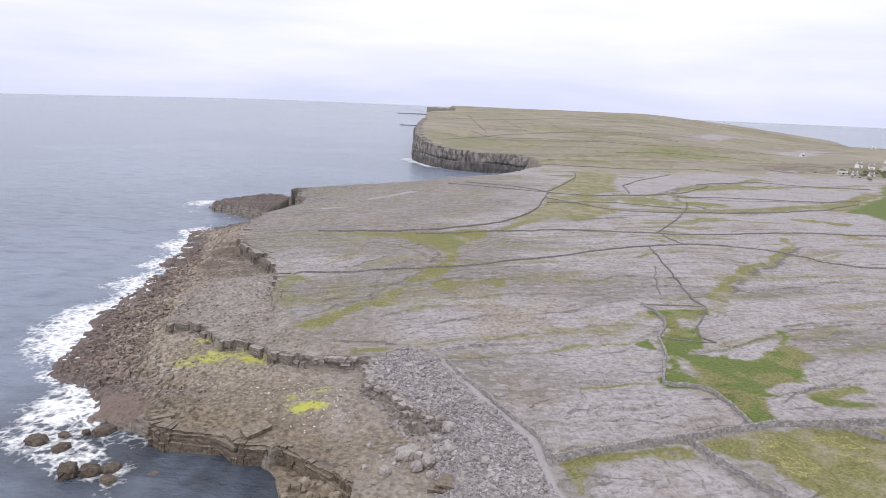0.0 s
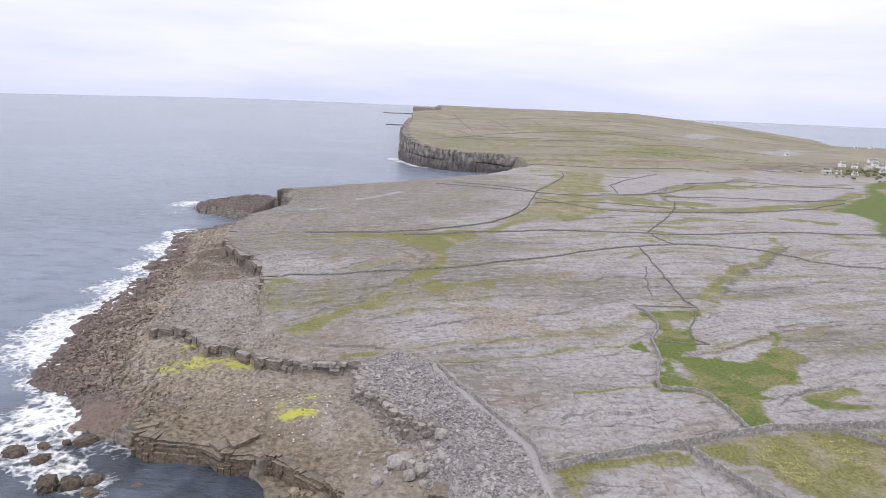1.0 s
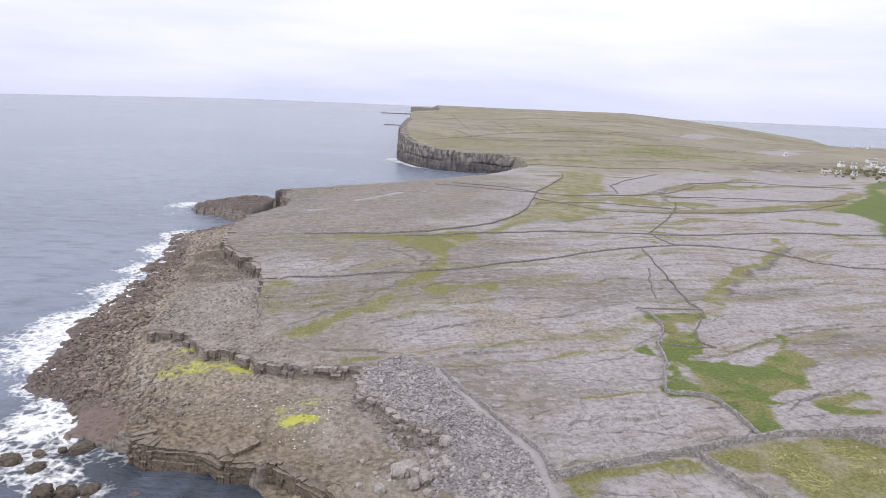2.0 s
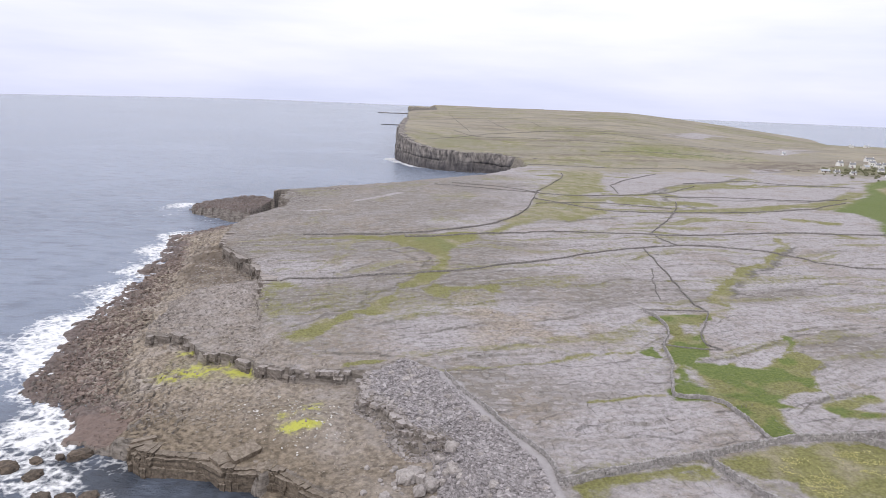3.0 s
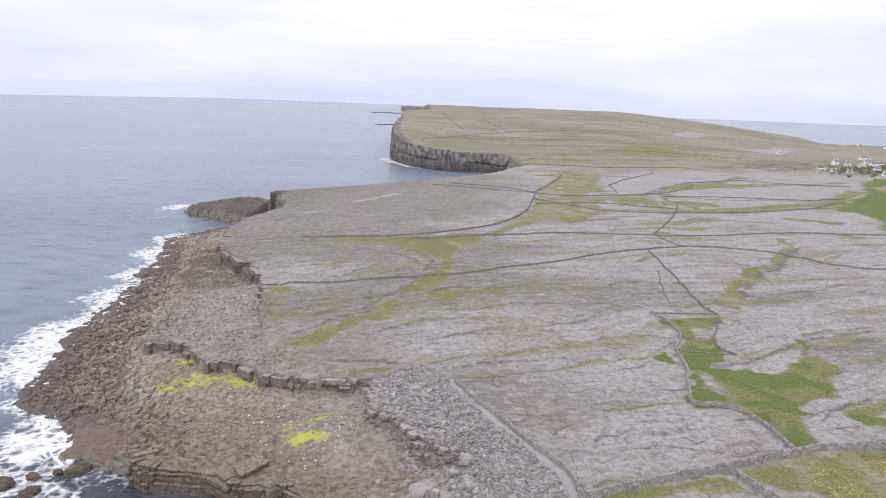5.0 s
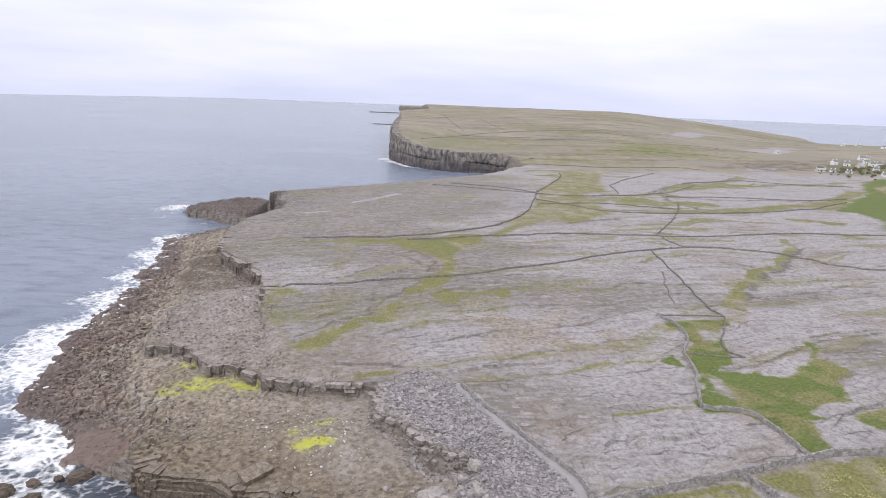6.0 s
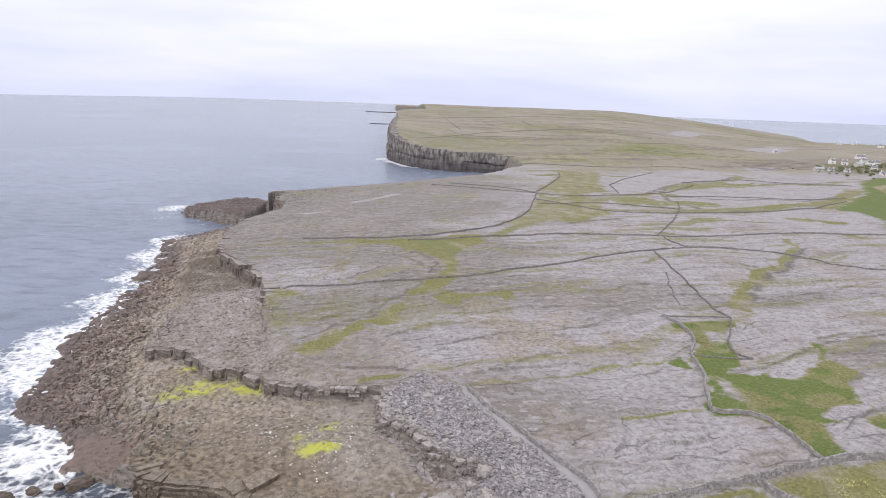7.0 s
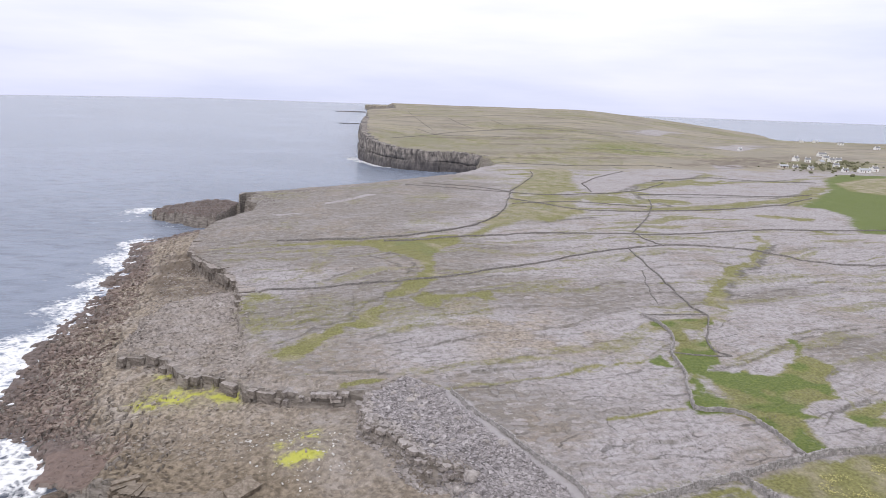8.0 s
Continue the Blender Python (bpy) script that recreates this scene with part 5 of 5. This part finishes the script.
loose = stones_mesh("shingle", place, np.stack([size * rng.uniform(0.9, 1.6, N_STONES), size, size * rng.uniform(0.4, 0.8, N_STONES)], 1), rng.uniform(0, 6.3, N_STONES), M_SCREE, rng, 0.22, 0.4)
tagged(part("shingle", loose, bank), kind="stuff")
for i in range(290):
    x, y = spots[i * (N_STONES // 300)]
    s = 0.45 + 1.0 * rng.random() ** 4
    m = Matrix.Translation((x - 5, y - 120, ground_at(x, y) - 0.1)) @ Euler((0.3 * rng.normal(), 0.3 * rng.normal(), 6.3 * rng.random())).to_matrix().to_4x4() @ Matrix.Diagonal((s * 1.2, s, s * 0.7, 1))
    part("boulder", BOULDERS[i % 8], bank, m)


# ---- the sea cliff of the cape ----
def sea_cliff(line, label, foot=-1.0, step=1.6, rows=22):
    x, y, yaw = along(line, step)
    nx, ny = -np.sin(yaw), np.cos(yaw)
    s = np.arange(len(x)) * step
    top_z = np.array([max(ground_at(a - 7 * p, b - 7 * q), 4.0) for a, b, p, q in zip(x, y, nx, ny)])
    top_z += (vnoise(s / 6, s * 0, 400) - 0.5) * 1.6
    vs = []
    v = np.linspace(0, 1, rows)
    for t in v:
        z = foot + (top_z - foot) * t
        butt = (vnoise(s / 13, s * 0 + 3, 410) - 0.5) * 6 + np.abs(vnoise(s / 4.5, z / 40, 415) - 0.5) * 8 + (vnoise(s / 1.9, z / 5, 420) - 0.5) * 2.0 + (vnoise(s / 6, z / 5, 440) - 0.5) * 3.0
        bed = (np.floor(vnoise(z / 4 + 0 * s, s / 60, 425) * 5) / 5 - 0.4) * 1.2
        notch_ = -1.8 * smooth(0.3, 0.6, vnoise(s / 22, s * 0, 433)) * np.exp(-((z - 0.42 * top_z - 2 * vnoise(s / 30, s * 0, 430)) / 0.8) ** 2)
        out = 3.6 + butt * 0.6 + bed + notch_ - 2.4 * t
        vs.append(np.stack([x + nx * out, y + ny * out, z], 1))
    for inn, dz in ((1.5, 0.3), (8.0, -0.5)):
        vs.append(np.stack([x - nx * inn, y - ny * inn, top_z + dz], 1))
    verts = np.concatenate(vs)
    me = mesh_of("sea_cliff", verts, grid_quads(rows + 2, len(x)), M_CLIFF)
    return tagged(new("sea_cliff", me), label, "cliff", kind="structure")


sea_cliff(CAPE + FAR_COAST[:3], "sheer fissured limestone sea cliff with dark wet foot")


# ---- reefs far along the coast ----
for x, y, z, w, d, h in ((-203, 2260, 2.6, 62, 10, 3.4), (-300, 3450, 24.5, 150, 14, 5.5)):
    reef = rock_mesh("reef", M_CLIFF, rng, 0.1, 0.16, (10, 3, 2))
    ob = new("reef", reef)
    ob.matrix_basis = Matrix.Translation((x, y, z - 2)) @ Matrix.Diagonal((w, d, h, 1))
    tagged(ob, "long low dark rock reef lying in the sea", "reef", "reefs along the coast", "thing")

# loose stones on the shelf and on the terrace above it
def strewn(name, poly, count, low, high, mat, label, seed, category="loose stones"):
    r = np.random.default_rng(seed)
    p = np.array(poly)
    lo, hi = p.min(0), p.max(0)
    pts = []
    while len(pts) < count:
        x, y = lo + (hi - lo) * r.random(2)
        if in_poly(x, y, poly) and ground_at(x, y) > 0.6:
            pts.append((x, y))
    s = low + (high - low) * r.random(count) ** 2
    at_ = np.array([(x, y, ground_at(x, y) + 0.1 * q) for (x, y), q in zip(pts, s)])
    me = stones_mesh(name, at_, np.stack([s * r.uniform(0.9, 1.7, count), s * r.uniform(0.7, 1.1, count), s * r.uniform(0.35, 0.7, count)], 1), r.uniform(0, 6.3, count), mat, r, 0.22, 0.35)
    return tagged(new(name, me), label, category, kind="stuff")


strewn("weed_rubble", [(-97, 154), (-84, 146), (-74, 150), (-84, 180), (-94, 220), (-104, 262), (-118, 300), (-121, 262), (-108, 195), (-103, 170)], 2600, 0.2, 0.9, M_WETROCK, "dark weedy broken rock along the tide line", 51)
strewn("shelf_rubble", [(-92, 160), (-80, 148), (-64, 136), (-40, 128), (-36, 150), (-60, 160), (-80, 176), (-84, 220), (-96, 262), (-94, 220)], 1000, 0.2, 0.7, M_SHELF, "grey-brown broken rock strewn over the shore shelf", 54)
strewn("terrace_rubble", [(-79, 178), (-62, 170), (-50, 162), (-38, 156), (-46, 170), (-52, 200), (-66, 240), (-92, 280), (-100, 270), (-88, 220)], 3400, 0.12, 0.6, M_LEDGE, "angular grey limestone rubble covering a rock terrace", 52)
strewn("ledge_rubble", [(-18, 150), (-17, 137), (-12, 132), (-9, 126), (-5, 121.5), (2, 120.5), (4, 124), (-3, 127), (-8, 135), (-12, 140), (-14.5, 150)], 900, 0.15, 0.8, M_STEP, "broken grey limestone lying on a stepped ledge", 58)
strewn("flat_rubble", [(-60, 150), (-40, 155), (-20, 148), (-17, 136), (-8, 122), (-4, 108), (-20, 112), (-40, 125), (-62, 134)], 320, 0.15, 0.5, M_SHELF, "scattered tan stones on the bare shelf", 53)
strewn("white_cobbles", [(-44, 141), (-36, 147), (-27, 143), (-18, 138), (-16, 128), (-26, 122), (-33, 126), (-38, 132)], 170, 0.08, 0.42, stone_material("bleached_stone", (0.50, 0.48, 0.45), (0.78, 0.76, 0.73), 0.5, 0.5), "bleached white stones scattered over the shelf", 57)


def blossom(poly, count, seed):
    r = np.random.default_rng(seed)
    p = np.array(poly)
    lo, hi = p.min(0), p.max(0)
    pts = []
    while len(pts) < count:
        x, y = lo + (hi - lo) * r.random(2)
        if in_poly(x, y, poly) and vnoise(np.array([x / 2.4]), np.array([y / 1.6]), 181)[0] > 0.35 + 0.3 * r.random():
            pts.append((x, y, ground_at(x, y) + 0.12))
    q = r.uniform(0.05, 0.13, count)
    me = stones_mesh("flowers", np.array(pts), np.stack([q, q, q * 0.7], 1), r.uniform(0, 6.3, count), M_BLOSSOM, r, 0.3, 0.4)
    return tagged(new("flowers", me), "pale yellow wildflowers in short olive grass", "flowers", kind="stuff")


M_BLOSSOM = stone_material("pale_yellow_petals", (0.50, 0.46, 0.16), (0.72, 0.68, 0.34), 0.3, 0.2)
blossom([(59, 113), (61, 116.5), (65.5, 116), (68, 108), (64, 103), (60, 109)], 650, 91)
blossom([(70, 118.5), (78, 119), (80, 111), (75.3, 109.5), (71, 114)], 420, 92)


# ---- the village on the far slope ----
def plain(name, colour, rough=0.8, vary=0.12):
    k = Nodes(name, rough)
    c = k.mix(k.step(k.noise(0.9, 5, 0.65), 0.35, 0.7), colour, tuple(v * (1 - vary) for v in colour))
    return k.done(c, k.bump(k.noise(6.0, 3), 0.2, 0.03))


M_RENDERED = plain("white_render", (0.88, 0.87, 0.85), 0.8, 0.06)
M_CREAM = plain("cream_render", (0.66, 0.62, 0.54))
M_SLATE = plain("grey_slate", (0.25, 0.255, 0.27), 0.7, 0.3)
M_PALE_ROOF = plain("pale_sheet_roof", (0.42, 0.44, 0.47), 0.6)
M_PANE = plain("dark_window_glass", (0.03, 0.035, 0.04), 0.1)
M_DOOR = plain("painted_door", (0.12, 0.05, 0.04), 0.5)
M_LEAF = plain("shrub_leaf", (0.25, 0.25, 0.15), 0.85, 0.4)
M_BARK = plain("bark", (0.10, 0.08, 0.06), 0.9)


def solid(name, corners, faces, mat):
    me = bpy.data.meshes.new(name)
    me.from_pydata(corners, [], faces)
    me.update()
    me.materials.append(mat)
    return me


def box_mesh(name, x0, x1, y0, y1, z0, z1, mat):
    c = [(x, y, z) for z in (z0, z1) for y in (y0, y1) for x in (x0, x1)]
    return solid(name, c, [tuple(q) for q in BOX.tolist()], mat)


def house(x, y, yaw, w, d, h, white, roof_mat, label):
    """A gabled house: rendered walls, slate roof with eaves, chimneys, door and windows."""
    base = new("house")
    base.matrix_basis = pose(x, y, ground_at(x, y) - 0.3, 0, 0, yaw)
    tagged(base, label, "house", "houses of the village", "thing")
    hw, hd, r = w / 2, d / 2, d * 0.34
    h = h * 1.12
    c = [(-hw, -hd, 0), (hw, -hd, 0), (hw, hd, 0), (-hw, hd, 0), (-hw, -hd, h), (hw, -hd, h), (hw, hd, h), (-hw, hd, h), (-hw, 0, h + r), (hw, 0, h + r)]
    part("wall", solid("wall", c, [(0, 1, 5, 4), (2, 3, 7, 6), (1, 2, 6, 9, 5), (3, 0, 4, 8, 7), (0, 3, 2, 1)], white), base)
    e, o, t = 0.35, 0.25, 0.22
    slope = r / hd
    c = []
    for dz in (0.03, t):
        c += [(-hw - o, -hd - e, h - e * slope + dz), (hw + o, -hd - e, h - e * slope + dz), (hw + o, 0, h + r + dz), (-hw - o, 0, h + r + dz), (hw + o, hd + e, h - e * slope + dz), (-hw - o, hd + e, h - e * slope + dz)]
    part("roof", solid("roof", c, [(6, 7, 8, 9), (9, 8, 10, 11), (1, 0, 3, 2), (2, 3, 5, 4), (0, 1, 7, 6), (4, 5, 11, 10), (1, 2, 8, 7), (2, 4, 10, 8), (3, 0, 6, 9), (5, 3, 9, 11)], roof_mat), base)
    for s in (-1, 1):
        part("chimney", box_mesh("chimney", s * (hw - 0.6) - 0.4, s * (hw - 0.6) + 0.4, -0.45, 0.45, h + r - 0.5, h + r + 1.2, white), base)
    part("door", box_mesh("door", -0.5, 0.5, -hd - 0.04, -hd + 0.05, 0.3, 2.4, M_DOOR), base, None, "dark painted door")
    rows_ = (1.2,) if h < 4 else (1.2, 3.7)
    for zz in rows_:
        for xx in np.arange(-hw + 1.4, hw - 1.0, 2.6):
            if abs(xx) < 1.1 and zz < 2:
                continue
            win = part("window", box_mesh("window", xx - 0.55, xx + 0.55, -hd - 0.05, -hd + 0.05, zz, zz + 1.25, M_RENDERED), base)
            part("pane", box_mesh("pane", xx - 0.47, xx + 0.47, -hd - 0.07, -hd - 0.045, zz + 0.08, zz + 1.17, M_PANE), win, None, "dark window glass")
    return base


LOWER_HOUSES = [(398, 715, 8, 13.2, 5.3, 2.9, 1, 1), (469, 733, -10, 7, 5.7, 4.1, 0, 0), (484, 785, 30, 12.3, 7.9, 4.1, 2, 1), (468, 685, 5, 15.8, 5.7, 3.1, 0, 1), (448, 686, 0, 7.9, 5.3, 2.7, 0, 0), (412, 716, 0, 7, 4.4, 2.3, 0, 0), (490, 700, 12, 8.8, 6.2, 4.1, 0, 0), (425, 709, 10, 7.9, 4.4, 2.3, 0, 0)]
UPPER_HOUSES = [(480, 830, 20, 8.8, 6.6, 4.7, 0, 0), (486, 814, -15, 7.9, 6.2, 4.3, 0, 0), (584, 940, 5, 15, 7, 4.3, 0, 0), (519, 818, 10, 8.8, 6.6, 4.5, 0, 0), (502, 1016, 15, 7, 5.5, 2.6, 0, 1), (837, 1410, 0, 9, 7, 3.6, 0, 1), (885, 1436, 10, 13, 7.5, 3.4, 0, 1), (868, 1325, -10, 11.4, 7.9, 4.7, 0, 0), (834, 1172, 8, 11.4, 7.9, 4.5, 0, 0), (536, 830, -20, 7.9, 6.6, 4.3, 0, 0), (545, 870, 0, 9.7, 6.6, 4.3, 0, 0)]
HOUSES = LOWER_HOUSES + UPPER_HOUSES
for x, y, yaw, w, d, h, white, roof_k in HOUSES:
    house(x, y, yaw, w * 0.8, d * 0.8, h * 0.82, (M_RENDERED, M_CREAM, M_CREAM)[white], (M_SLATE, M_PALE_ROOF)[roof_k],
          ("white rendered house with a grey slate roof and chimneys", "long pale house with a light sheet roof", "cream rendered house with a light grey roof")[max(white, roof_k) if white < 2 else 2])


def shrub(size, seed):
    """A low bush: a short stem and a crown of many small leafy clumps."""
    r = np.random.default_rng(seed)
    base = new("shrub")
    n = 90
    way = r.normal(size=(n, 3))
    way /= np.linalg.norm(way, axis=1)[:, None]
    p = way * (r.random(n) ** 0.4)[:, None] * np.array([1.0, 0.9, 0.55]) * size * (0.75 + 0.5 * r.random(n))[:, None]
    p[:, 2] += size * 0.62
    q = size * (0.16 + 0.2 * r.random(n))
    crown = stones_mesh("crown", p, np.stack([q * 1.3, q, q * 0.8], 1), r.uniform(0, 6.3, n), M_LEAF, r, 0.3, 0.6)
    part("crown", crown, base)
    part("stem", rock_mesh("stem", M_BARK, r, 0.2, 0.1), base, Matrix.Translation((0, 0, -0.3)) @ Matrix.Diagonal((size * 0.12, size * 0.12, size * 0.7, 1)))
    return tagged(base, "dark olive-brown wind-cropped bush on the village slope", "shrub", "bushes of the village", "thing")


first = [shrub(1.5, 61), shrub(2.1, 62), shrub(1.1, 63)]
spots_s = []
for i in range(120):
    t = rng.random()
    x, y = 395 + 165 * t + rng.normal(0, 10), 692 + 140 * t + rng.normal(0, 26)
    if all(math.hypot(x - q[0], y - q[1]) > 8 for q in HOUSES):
        spots_s.append((x, y))
for i, (x, y) in enumerate(spots_s):
    m = pose(x, y, ground_at(x, y) - 0.1, 0, 0, 40 * i)
    if i < 3:
        first[i].matrix_basis = m
    else:
        copy_thing(first[i % 3], m)


# ---- loose clints: slabs of the pavement nearest the fields ----
M_SLAB = stone_material("pavement_slab", (0.28, 0.254, 0.243), (0.45, 0.414, 0.41), 0.4, 0.45)
SLABS = [rock_mesh("slab", M_SLAB, rng, 0.12, 0.16, (4, 3, 1)) for _ in range(8)]
ground_ob = bpy.data.objects["ground"]
laid = 0
while laid < 300:
    x, y = 8 + 100 * rng.random(), 98 + 130 * rng.random()
    r0 = int(np.searchsorted(ROWS_Y, y))
    c0 = int((x - X_LEFT[r0]) / (X_RIGHT[r0] - X_LEFT[r0]) * (COLS - 1))
    if not 0 < c0 < COLS - 1 or veg[r0, c0] > 0.3 or scree[r0, c0] > 0.2 or trod[r0, c0] > 0.1:
        continue
    w, d = 1.2 + 2.6 * rng.random() ** 1.5, 0.6 + 0.9 * rng.random()
    m = Matrix.Translation((x, y, ground_at(x, y) - 0.25)) @ Euler((rng.normal(0, 0.02), rng.normal(0, 0.02), radians(14) + rng.normal(0, 0.25))).to_matrix().to_4x4() @ Matrix.Diagonal((w, d, 0.25 + 0.06 * rng.random(), 1))
    part("slab", SLABS[laid % 8], ground_ob, m)
    laid += 1
